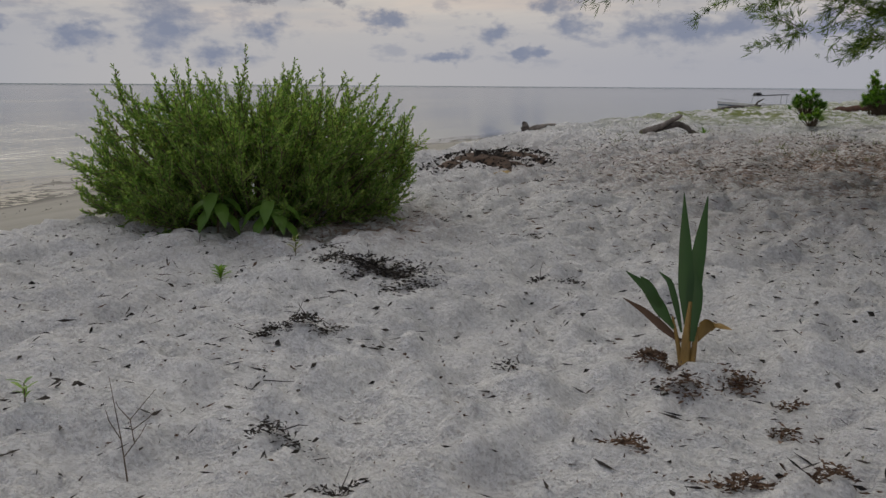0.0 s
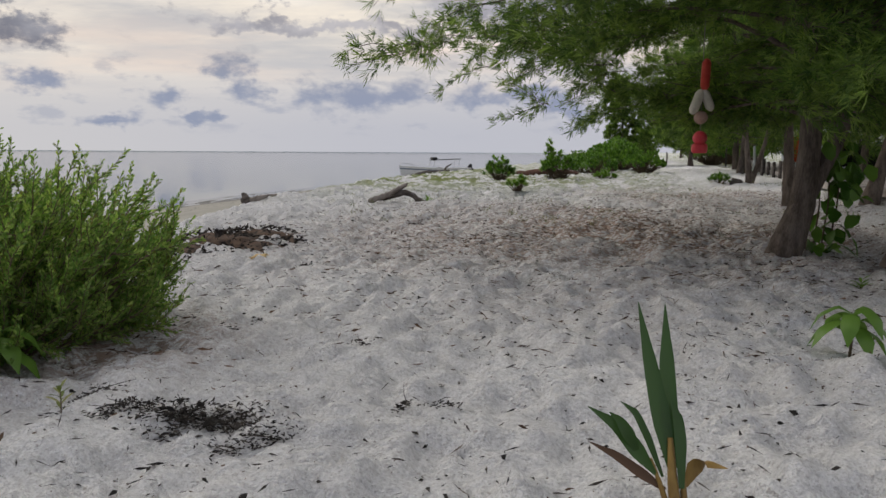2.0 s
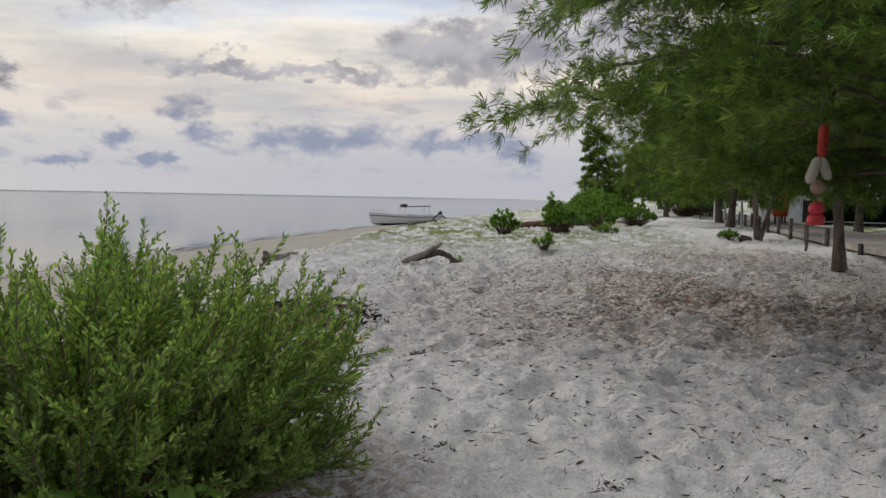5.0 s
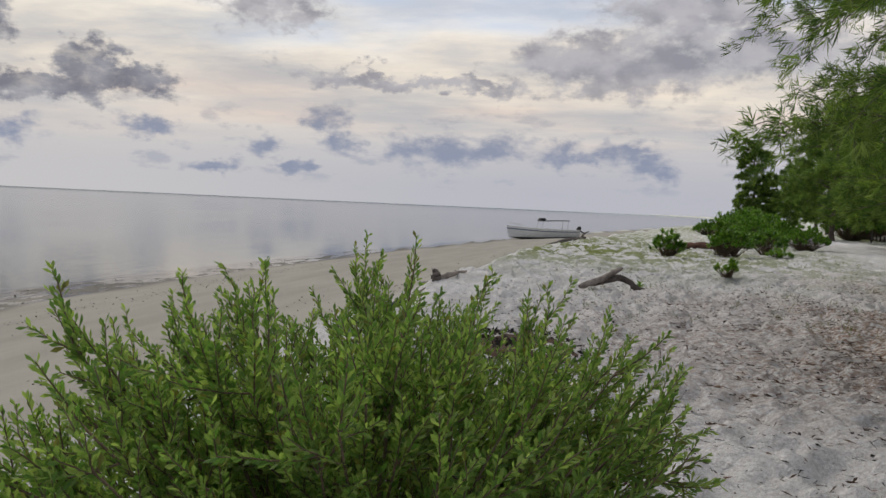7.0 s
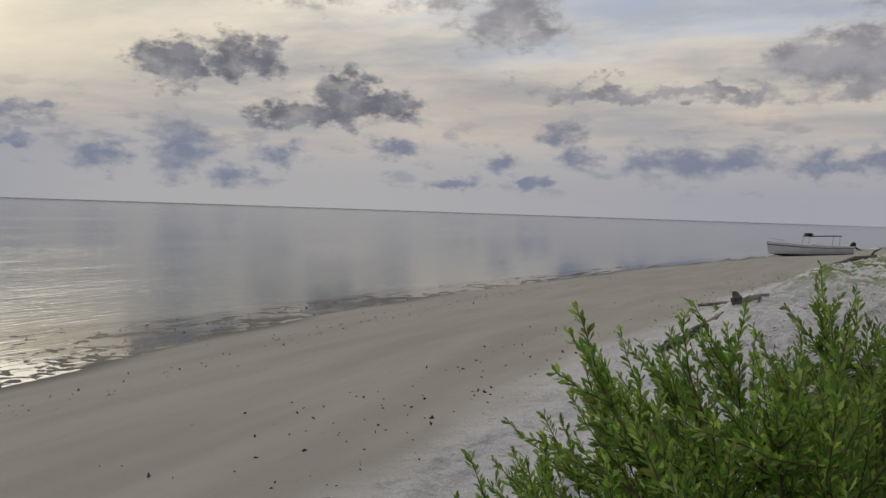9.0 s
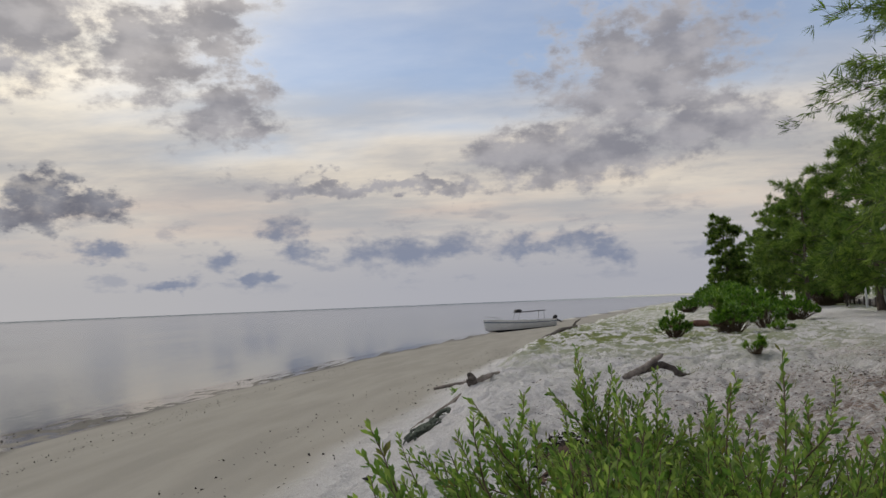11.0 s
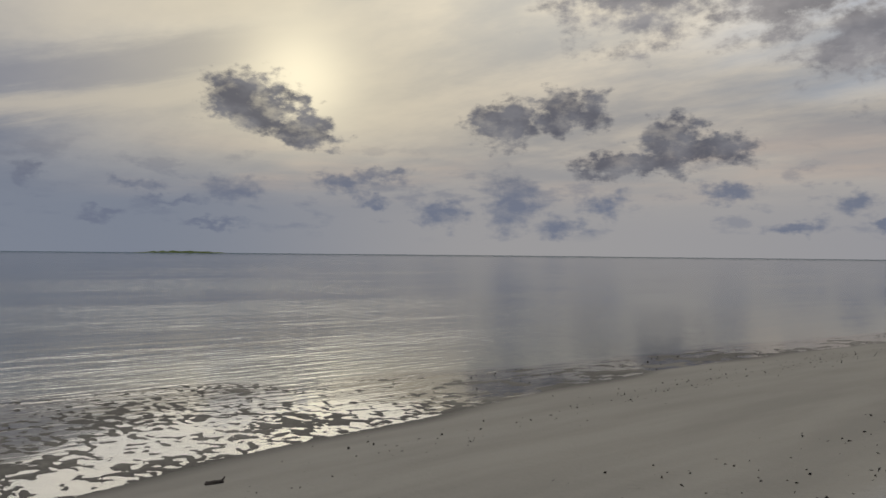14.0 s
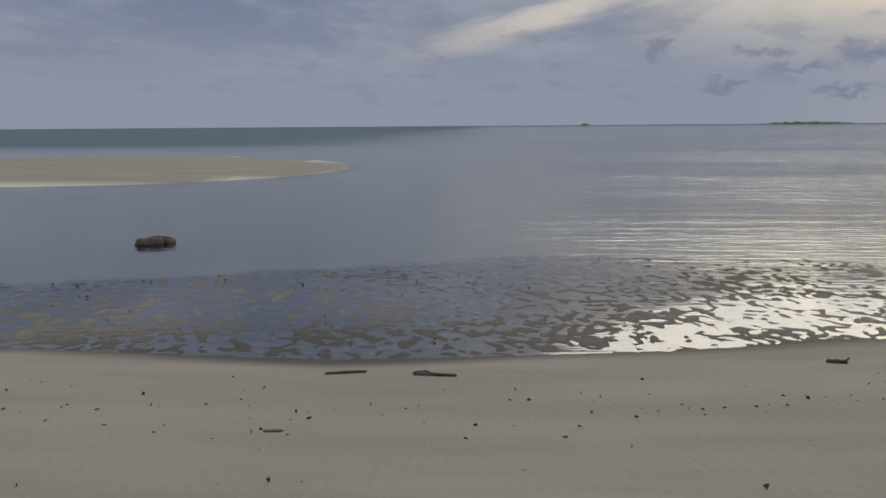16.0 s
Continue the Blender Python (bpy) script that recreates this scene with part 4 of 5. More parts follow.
def drooping_plant(x, y, big=1.0, label="young broadleaf plant with large drooping green leaves", mat=None):
    root = thing("broadleaf_plant", x, y, ground_z(x, y) - 0.01, label, "plant", "broadleaf plants")
    v, f = tubes([([(0, 0, 0), (0.01, 0, 0.14), (0, 0.01, 0.30)], [0.010, 0.008, 0.005])], 6)
    piece("stem", mesh_of("stem", v, f), TWIG, root)
    g = np.random.default_rng(8)
    for k in range(11):
        a, h = k * 2.4, 0.15 + 0.16 * k / 10
        n = (0.22 + 0.05 * g.random()) * big
        c, s = math.cos(a), math.sin(a)
        pts = [(0, 0, h), (c * n * 0.35, s * n * 0.35, h + 0.05), (c * n * 0.8, s * n * 0.8, h - 0.02), (c * n, s * n, h - 0.14)]
        v, f = strip(pts, [0.012, 0.10, 0.11, 0.005], 0.25, (-s, c, 0))
        piece("leaf", mesh_of("leaf", v, f, True), mat or BROAD_LEAF, root)


drooping_plant(1.12, 5.75)
for px, py, big in ((-4.0, 4.92, 1.1), (-4.4, 4.72, 1.0)):
    drooping_plant(px, py, big, "broad-leaved green plant crowded under the bush")


def vine(x, y):
    root = thing("climbing_vine", x, y, ground_z(x, y) - 0.02, "dark climbing vine with broad leaves beside the tree trunk", "vine")
    g = np.random.default_rng(9)
    lv, lf = leaf_shape(0.24, 0.17, 0.2, 0.35, 0.45)
    n = 95
    z = g.uniform(0.08, 1.35, n)
    p = np.stack([g.normal(0.12, 0.14, n) + 0.12 * z, g.normal(0, 0.14, n), z], 1)
    d = np.stack([g.normal(0, 0.6, n), g.normal(-0.3, 0.5, n), g.uniform(-1.0, 0.1, n)], 1)
    v, f = scatter(lv, lf, frames_along(d, g.uniform(-0.6, 0.6, n), g.uniform(0.6, 1.1, n)), p)
    piece("foliage", mesh_of("foliage", v, f), BROAD_LEAF, root)
    v, f = tubes([([(0.1 * k, 0.03 * k, 0), (0.1 * k + 0.05, 0, 0.6), (0.15 * k, 0.05, 1.35)], [0.012, 0.010, 0.006]) for k in range(-1, 3)], 5)
    piece("stemwork", mesh_of("stemwork", v, f), TWIG, root)


vine(2.62, 10.15)


# ---- floats hanging in the tree ----
PLASTIC_RED = rough_mat("faded_red_plastic", (0.42, 0.035, 0.025), (0.58, 0.085, 0.06), 8.0, 0.55, 0.15)
PLASTIC_PINK = rough_mat("pink_red_plastic", (0.62, 0.04, 0.06), (0.72, 0.10, 0.11), 8.0, 0.45, 0.1)
FOAM = rough_mat("dirty_white_foam", (0.46, 0.42, 0.34), (0.66, 0.62, 0.53), 10.0, 0.8, 0.3)
BALL = rough_mat("weathered_tan_float", (0.32, 0.19, 0.15), (0.52, 0.36, 0.29), 12.0, 0.7, 0.3)
ROPE = rough_mat("grey_rope", (0.12, 0.11, 0.10), (0.25, 0.23, 0.20), 40.0, 0.9, 0.5)


def lathe(profile, sides=20):
    """A turned shape from (radius, height) pairs."""
    r, z = np.array(profile).T
    a = np.arange(sides) * 2 * np.pi / sides
    v = np.stack([np.outer(r, np.cos(a)), np.outer(r, np.sin(a)), np.outer(z, np.ones(sides))], -1).reshape(-1, 3)
    i, k = np.arange(len(r) - 1)[:, None] * sides, np.arange(sides)[None]
    f = np.stack([i + k, i + (k + 1) % sides, i + (k + 1) % sides + sides, i + k + sides], -1).reshape(-1, 4)
    return v, f


def floats(x, y):
    root = thing("hanging_floats", x, y, 0.0, "string of red, white and tan fishing floats hanging from a branch", "fishing float")
    capsule = lambda r, n: [(0.004, 0), (r * 0.6, 0.015), (r, 0.06), (r, n - 0.06), (r * 0.6, n - 0.015), (0.004, n)]
    v, f = tubes([([(0, 0, 1.30), (0.005, 0, 2.0), (0.0, 0.0, 2.6), (0.02, 0.05, 3.6)], [0.006] * 4)], 5)
    piece("rope", mesh_of("rope", v, f), ROPE, root, "thin grey rope")

    def add(profile, mat, m, label):
        v, f = lathe(profile)
        ob = piece("float", mesh_of("float", v, f, True), mat, root, label)
        ob.matrix_basis = m

    add(capsule(0.056, 0.40), PLASTIC_RED, pose(0.03, 0, 2.03, 0, 2, 0), "long faded red tube float")
    add(capsule(0.060, 0.33), FOAM, pose(0.0, 0, 2.05, 0, 200, 0), "long white foam float")
    add(capsule(0.056, 0.29), FOAM, pose(0.02, 0, 2.05, 0, 158, 0), "long white foam float")
    ball = lambda r: [(r * math.sin(math.pi * k / 12) + 0.002, r - r * math.cos(math.pi * k / 12)) for k in range(13)]
    add(ball(0.082), BALL, pose(0, 0.0, 1.62), "round tan float")
    add(ball(0.088), PLASTIC_PINK, pose(0, 0, 1.36), "round bright red float")
    add([(0.004, 0), (0.085, 0.0), (0.098, 0.03), (0.098, 0.09), (0.08, 0.12), (0.004, 0.12)], PLASTIC_PINK, pose(0, 0, 1.26), "squat bright red float")


floats(1.42, 10.8)


# ---- driftwood and logs ----
def wobble_log(points, radii, seed, sides=12):
    g = np.random.default_rng(seed)
    pts, rad = np.asarray(points, float), np.asarray(radii, float)
    t = np.linspace(0, len(pts) - 1, 18)
    j = np.minimum(t.astype(int), len(pts) - 2)
    line = pts[j] + (pts[j + 1] - pts[j]) * (t - j)[:, None] + g.normal(0, 0.08, (18, 3)) * rad.mean()
    r = (rad[j] + (rad[j + 1] - rad[j]) * (t - j)) * g.uniform(0.88, 1.12, 18)
    r[0] *= 0.6
    r[-1] *= 0.5
    v, f = tubes([(line, r)], sides)
    v += g.normal(0, 0.05, v.shape) * rad.mean()
    return v, f


def log(name, ends, radius, mat, label, seed, branches=()):
    (x0, y0), (x1, y1) = ends
    cx, cy = (x0 + x1) / 2, (y0 + y1) / 2
    z0, z1, zc = ground_z(x0, y0), ground_z(x1, y1), ground_z(cx, cy)
    root = thing(name, cx, cy, zc, label, "driftwood")
    up = radius * 0.7
    v, f = wobble_log([(x0 - cx, y0 - cy, z0 - zc + up), (0.0, 0.0, up * 1.1), (x1 - cx, y1 - cy, z1 - zc + up)], [radius, radius * 1.05, radius * 0.75], seed)
    piece("log", mesh_of("log", v, f, True), mat, root)
    for k, (pts, rad) in enumerate(branches):
        v, f = wobble_log(pts, rad, seed + k + 1, 8)
        piece("branch", mesh_of("branch", v, f, True), mat, root)


def arched_driftwood():
    z = ground_z(-3.2, 17.1)
    root = thing("driftwood", -3.2, 17.1, z, "grey weathered driftwood trunk with an arching root on sand", "driftwood")
    v, f = wobble_log([(-0.55, -0.25, 0.06), (-0.15, 0.0, 0.20), (0.22, 0.22, 0.42)], [0.055, 0.06, 0.035], 41)
    piece("trunk", mesh_of("trunk", v, f, True), DRIFT, root)
    v, f = wobble_log([(-0.45, 0.05, 0.02), (-0.1, 0.1, 0.16), (0.15, 0.12, 0.24), (0.36, 0.1, 0.17), (0.50, 0.06, 0.03)], [0.03, 0.055, 0.065, 0.06, 0.04], 42)
    piece("root", mesh_of("root", v, f, True), DARK_WOOD, root, "dark arching root")
    v, f = wobble_log([(0.40, 0.08, 0.10), (0.52, 0.14, 0.05), (0.66, 0.1, 0.02)], [0.06, 0.05, 0.03], 43)
    piece("root", mesh_of("root", v, f, True), DARK_WOOD, root, "dark arching root")


arched_driftwood()
log("beach_log", ((-8.15, 23.8), (-7.1, 24.5)), 0.05, DRIFT, "long thin bleached log on the beach slope", 51)
log("beach_log", ((-6.2, 27.8), (-5.45, 27.4)), 0.055, DARK_WOOD, "short dark log on the upper beach", 52)
log("beach_log", ((-5.2, 33.6), (-3.4, 42.4)), 0.11, DARK_WOOD, "long dark log with a branch stub on the beach", 53, [([(0.6, 3.2, 0.08), (0.75, 3.3, 0.32), (1.0, 3.4, 0.46)], [0.06, 0.045, 0.02])])
log("beach_log", ((-0.2, 36.2), (2.6, 35.7)), 0.13, RUST_LOG, "thick red-brown log lying among the shrubs", 54)
log("beach_log", ((-7.5, 16.2), (-6.3, 17.8)), 0.045, DRIFT, "thin pale stick lying below the sand edge", 55)
log("driftwood_chunk", ((-28.3, -7.6), (-27.7, -8.5)), 0.25, DARK_WOOD, "dark stranded wood chunk in the shallows", 56)
log("tide_stick", ((-15.5, 0.0), (-15.65, 0.55)), 0.022, DARK_WOOD, "dark wet stick on the tide line", 57)
log("tide_stick", ((-15.5, 1.2), (-15.38, 1.8)), 0.024, DARK_WOOD, "dark forked wet stick on the tide line", 58, [([(0, 0, 0.02), (-0.05, -0.12, 0.05), (-0.06, -0.3, 0.03)], [0.012, 0.012, 0.006])])
log("tide_stick", ((-16.3, 6.9), (-16.2, 7.15)), 0.030, DARK_WOOD, "curled dark scrap of wood on the tide line", 59, [([(0, 0.1, 0.02), (0.0, 0.15, 0.06), (-0.03, 0.17, 0.08)], [0.016, 0.014, 0.008])])
log("tide_stick", ((-12.6, 0.05), (-12.62, 0.25)), 0.016, DRIFT, "small pale stick on smooth sand", 60)


def stump(x, y):
    z = ground_z(x, y)
    root = thing("stump", x, y, z - 0.03, "small broken wooden stump at the sand edge", "stump")
    v, f = wobble_log([(0, 0, 0), (0.02, 0.02, 0.10), (-0.03, 0.03, 0.22)], [0.10, 0.09, 0.05], 61)
    piece("log", mesh_of("log", v, f, True), DARK_WOOD, root)
    v, f = wobble_log([(0.05, 0, 0.05), (0.28, 0.35, 0.12), (0.5, 0.8, 0.16)], [0.06, 0.05, 0.02], 62)
    piece("root", mesh_of("root", v, f, True), DRIFT, root)


stump(-6.5, 17.2)


def rubble(name, x, y, size, mat, label, seed, flat=0.5, category="stone", turn=0.0):
    bm = bmesh.new()
    bmesh.ops.create_icosphere(bm, subdivisions=2, radius=size)
    g = random.Random(seed)
    for v in bm.verts:
        k = 0.75 + 0.5 * noise.noise(v.co / size * 1.3 + Vector((seed, 0, 0)))
        v.co = Vector((v.co.x * k * 1.25, v.co.y * k * 0.9, v.co.z * k * flat))
    ob = part(name, bm, mat, None, "", True)
    ob.matrix_basis = pose(x, y, ground_z(x, y) + size * flat * 0.35, 0, 0, turn)
    return tagged(ob, label, category)


rubble("dark_stone", -7.27, 11.9, 0.085, BLACK, "small dark stone below the sand edge", 3, 0.5, "stone", 60)
for k, (hx, hy, ht) in enumerate([(-8.42, 7.08, 20), (-8.30, 7.30, 75)]):
    rubble("coconut_husk", hx, hy, 0.095, BLACK, "dark weathered coconut husk on smooth sand", 11 + k, 0.55, "coconut", ht)


def net_heap(x, y):
    root = thing("net_heap", x, y, ground_z(x, y), "tangled grey-green fishing net and rope washed up below the sand edge", "fishing net")
    g = np.random.default_rng(83)
    mat = rough_mat("grey_green_net", (0.035, 0.045, 0.035), (0.13, 0.15, 0.12), 14.0, 0.9, 0.6)
    for k in range(16):
        a, n = g.uniform(0, 6.28), g.uniform(0.12, 0.34)
        o = np.array([g.normal(0, 0.16), g.normal(0, 0.22), 0.0])
        t = np.linspace(-1, 1, 11)
        pts = np.stack([o[0] + n * t * math.cos(a) + 0.05 * np.sin(5 * t + k), o[1] + n * t * math.sin(a) + 0.05 * np.cos(4 * t + k), 0.02 + g.uniform(0.02, 0.13) * (1 - t ** 2)], 1)
        spot = on_ground(pts[:, :2] + np.array([x, y]), 0.0)[:, 2] - ground_z(x, y)
        pts[:, 2] += spot
        v, f = tubes([(pts, g.uniform(0.014, 0.04) * (1.1 - 0.6 * t ** 2))], 7)
        v += g.normal(0, 0.006, v.shape)
        piece("net_fold", mesh_of("net_fold", v, f, True), mat, root)

rubble("yellow_block", -3.75, 9.2, 0.10, rough_mat("tan_foam", (0.45, 0.30, 0.13), (0.60, 0.45, 0.22), 14.0, 0.8, 0.4), "tan foam block lying on brown litter", 5, 0.45, "debris", 20)


# ---- heap of dark beach litter behind the bush ----
def litter_heap(x, y):
    zc = ground_z(x, y)
    root = thing("litter_heap", x, y, zc - 0.05, "low heap of dark dry leaves, sticks and soil", "debris heap")
    gx, gy = np.meshgrid(np.linspace(-1.25, 1.25, 46), np.linspace(-1.9, 1.9, 60))
    q = np.clip(1 - (gx / 1.1) ** 2 - (gy / 1.7) ** 2, 0, 1)
    h = 0.20 * q ** 0.7 * (0.45 + 0.9 * soft_noise(gx + 20, gy + 5, 0.5, 50)) + 0.05 * q * soft_noise(gx, gy, 0.1, 51)
    v = np.stack([gx.ravel(), gy.ravel(), h.ravel() - 0.03], 1)
    i = (np.arange(59)[:, None] * 46 + np.arange(45)[None]).ravel()
    piece("mound", mesh_of("mound", v, np.stack([i, i + 1, i + 47, i + 46], 1), True), rough_mat("litter_soil", (0.030, 0.020, 0.016), (0.12, 0.075, 0.05), 8.0, 0.95, 1.0), root, "dark brown soil and leaf mould")
    g = np.random.default_rng(5)
    n = 1500
    p = np.stack([g.uniform(-1.35, 1.35, n), g.uniform(-2.0, 2.0, n)], 1)
    q = np.clip(1 - (p[:, 0] / 1.1) ** 2 - (p[:, 1] / 1.7) ** 2, -0.5, 1)
    keep = g.random(n) < np.clip(q + 0.5, 0, 1)
    p, q = p[keep], np.clip(q[keep], 0, 1)
    lv, lf = leaf_shape(0.075, 0.035, 0.4, 0.5)
    z = 0.20 * q ** 0.7 * (0.45 + 0.9 * soft_noise(p[:, 0] + 20, p[:, 1] + 5, 0.5, 50)) + 0.055
    v, f = scatter(lv, lf, frames_along(np.stack([g.normal(0, 1, len(p)), g.normal(0, 1, len(p)), g.normal(0, 0.25, len(p))], 1), g.uniform(0, 6, len(p)), g.uniform(0.4, 1.2, len(p))), np.stack([p[:, 0], p[:, 1], z], 1))
    piece("leaf_litter", mesh_of("leaf_litter", v, f), WRACK, root, "curled dark dry leaves")
    for k in range(5):
        a = g.uniform(0, 3.1)
        n = g.uniform(0.4, 0.8)
        o = np.array([g.uniform(-0.5, 0.5), g.uniform(-0.8, 0.8), 0.17])
        v, f = wobble_log([o - n * np.array([math.cos(a), math.sin(a), 0.2]), o, o + n * np.array([math.cos(a), math.sin(a), -0.15])], [0.03, 0.035, 0.015], 70 + k, 7)
        piece("stick", mesh_of("stick", v, f), DARK_WOOD, root)
    return root


litter_heap(-4.5, 10.75).scale = (0.90, 0.90, 1.0)


# ---- wrack and scraps on the sand ----
def on_ground(p, lift=0.004):
    return np.stack([p[:, 0], p[:, 1], land(p[:, 0], p[:, 1])[0] + lift], 1)


net_heap(-7.12, 15.1)


def scraps(name, p, size, mat, label, seed, wide=0.35, kind="", category="debris", lift=0.006, tilt=0.22):
    g = np.random.default_rng(seed)
    n = len(p)
    v0, f0 = simple_leaf(1.0, wide)
    v0[:, 2] *= 1.6
    d = np.stack([g.normal(0, 1, n), g.normal(0, 1, n), g.normal(0, tilt, n)], 1)
    m = frames_along(d, g.uniform(0, 6.3, n), size * g.uniform(0.4, 1.4, n))
    m[:, :, 0] *= g.uniform(0.4, 1.6, n)[:, None]
    v, f = scatter(v0, f0, m, on_ground(p, lift))
    ob = piece(name, mesh_of(name, v, f), mat)
    return tagged(ob, label, category, kind=kind)


def clump(x, y, wide, deep, count, mat, label, seed, size=0.06, turn=0.0, twigs=0):
    g = np.random.default_rng(seed)
    c, s = math.cos(radians(turn)), math.sin(radians(turn))
    q = g.normal(0, 0.42, (count, 2)) * np.array([wide, deep])
    p = np.stack([x + q[:, 0] * c - q[:, 1] * s, y + q[:, 0] * s + q[:, 1] * c], 1)
    root = thing("seaweed_clump", x, y, ground_z(x, y), label, "seaweed", "dried wrack on the sand")
    count, size = count * 2, size * 0.55
    q, p, _ = np.repeat(q, 2, 0), np.repeat(p, 2, 0) + g.normal(0, 0.02, (count, 2)), 0
    v0, f0 = simple_leaf(1.0, 0.30)
    v0[:, 2] *= 2.0
    d = np.stack([g.normal(0, 1, count), g.normal(0, 1, count), g.normal(0.05, 0.22, count)], 1)
    spot = on_ground(p, 0.008) + np.stack([0 * p[:, 0], 0 * p[:, 0], g.random(count) * 0.03 * np.exp(-(q[:, 0] / wide) ** 2 * 4)], 1)
    v, f = scatter(v0, f0, frames_along(d, g.uniform(0, 6.3, count), size * g.uniform(0.4, 1.5, count)), spot - np.array([x, y, ground_z(x, y)]))
    tagged(piece("weed", mesh_of("weed", v, f), mat, root), kind="stuff")
    if twigs:
        lines = []
        for k in range(twigs):
            o = spot[g.integers(0, count)] - np.array([x, y, ground_z(x, y)])
            w = np.array([g.normal(0, 1), g.normal(0, 0.5), g.uniform(0.0, 0.25)])
            w *= g.uniform(0.06, 0.16) / np.linalg.norm(w)
            lines.append((np.stack([o, o + w * 0.5 + g.normal(0, 0.01, 3), o + w]), [0.0028, 0.002, 0.001]))
        v, f = tubes(lines, 4)
        tagged(piece("twigwork", mesh_of("twigwork", v, f), WRACK, root), kind="stuff")


for k, (x, y, w, d, n, size) in enumerate([(-2.50, 4.12, 0.30, 0.13, 420, 0.06), (-2.85, 4.22, 0.22, 0.08, 150, 0.05), (-2.18, 3.98, 0.22, 0.06, 110, 0.05), (-2.14, 2.88, 0.20, 0.035, 130, 0.045), (-2.36, 2.83, 0.07, 0.035, 60, 0.045), (-3.2, 4.45, 0.20, 0.05, 60, 0.05), (-2.0, 2.35, 0.06, 0.02, 22, 0.04), (-1.15, 2.9, 0.06, 0.025, 26, 0.035), (-1.42, 4.62, 0.07, 0.03, 26, 0.05), (-1.62, 4.58, 0.05, 0.03, 22, 0.05), (-2.02, 5.6, 0.12, 0.03, 30, 0.05), (-1.55, 1.85, 0.16, 0.03, 90, 0.04), (-1.2, 1.72, 0.10, 0.03, 50, 0.04), (-2.86, 6.3, 0.06, 0.03, 20, 0.05), (-3.1, 8.8, 0.20, 0.08, 60, 0.06), (-3.0, 5.95, 0.08, 0.03, 20, 0.05)]):
    clump(x, y, w, d, n, WRACK, "dried dark seaweed and twigs lying on white sand", 100 + k, size, 18, 8 if n > 100 else 1)
for k, (x, y, w, d, n) in enumerate([(-0.60, 3.28, 0.10, 0.09, 170), (-0.26, 3.34, 0.09, 0.05, 110), (-0.45, 3.08, 0.13, 0.03, 80), (-0.52, 2.45, 0.07, 0.06, 60), (-0.14, 2.40, 0.13, 0.05, 90), (0.08, 2.55, 0.10, 0.08, 90), (-0.05, 2.95, 0.09, 0.03, 40), (-0.05, 3.22, 0.05, 0.02, 24)]):
    clump(x, y, w, d, n, DRY_LEAF, "patch of red-brown husk fibre and leaf scraps on sand", 140 + k, 0.05, 10)

g = np.random.default_rng(21)
# real scraps, plus extra dark ones that stand for the shade in dents
n = 17000
p = np.stack([g.uniform(-6.5, 7.5, n), 0.6 + 22 * g.random(n) ** 1.35], 1)
p = p[(p[:, 0] > np.interp(p[:, 1], EDGE_Y, EDGE_X) + 0.3) & (soft_noise(p[:, 0], p[:, 1], 1.3, 60) + 0.3 * g.random(len(p)) > 0.5)]
scraps("sand_scraps", p[::2], 0.038, WRACK, "dark leaf and seaweed scraps on the sand, some standing in for shaded dents", 22, 0.4, "stuff")
scraps("sand_twigs", p[1::2] + 0.07, 0.072, WRACK, "dark needles and twig bits on the sand, some standing in for shaded dents", 26, 0.11, "stuff")
q = np.stack([g.uniform(-5.5, 2.5, 5200), 0.9 + 8 * g.random(5200) ** 1.2], 1)
q = q[soft_noise(q[:, 0], q[:, 1], 0.6, 63) + 0.3 * g.random(len(q)) > 0.6]
scraps("fine_scraps", q, 0.020, DRY_LEAF, "fine brown specks of leaf and shell on the sand", 27, 0.35, "stuff")
n = 17000
p = np.stack([g.normal(0.9, 2.9, n), g.normal(12.6, 3.2, n)], 1)
p = np.concatenate([p, np.stack([g.normal(-4.55, 1.0, 900), g.normal(5.5, 0.85, 900)], 1), np.stack([g.normal(4.0, 2.0, 2500), g.normal(18.5, 2.8, 2500)], 1)])
p = p[(p[:, 0] > np.interp(p[:, 1], EDGE_Y, EDGE_X) + 0.5) & (soft_noise(p[:, 0], p[:, 1] * 1.5, 0.9, 61) + 0.35 * g.random(len(p)) > 0.52)]
scraps("needle_litter", p, 0.075, DRY_LEAF, "brown fallen casuarina needles and twigs on sand", 23, 0.14, "stuff")
n = 1300
y = g.uniform(-8, 45, n)
t = g.random(n)
x = np.interp(y, EDGE_Y, EDGE_X) - 2.3 - 0.35 * g.random(n) ** 2 * 9 + g.normal(0, 0.25, n)
far_line = g.random(n) < 0.45
x = np.where(far_line, np.interp(y, SHORE_Y, SHORE_X) + 2.6 + g.normal(0, 0.7, n) + (y < 8) * 0.8, x)
scraps("tide_scraps", np.stack([x, y], 1), 0.05, WRACK, "small dark shells, pebbles and weed scraps along the tide lines", 24, 0.6, "stuff", lift=0.008, tilt=0.5)
n = 420
y = g.uniform(-9, 60, n)
x = np.interp(y, SHORE_Y, SHORE_X) - g.random(n) * np.interp(y, FLAT_Y, FLAT_W) * 1.1
scraps("flat_scraps", np.stack([x, y], 1), 0.06, WRACK, "dark weed scraps on the rippled tidal flat", 25, 0.6, "stuff", lift=0.02, tilt=0.4)

# sparse grass
n = 700
p = np.stack([g.uniform(-4.5, 8, n), g.uniform(13, 40, n)], 1)
p = np.concatenate([p[soft_noise(p[:, 0], p[:, 1], 2.2, 62) > 0.58], np.stack([g.uniform(-0.5, 2.2, 14), g.uniform(2.6, 7.0, 14)], 1)])
v0, f0 = simple_leaf(0.20, 0.012)
k = 9
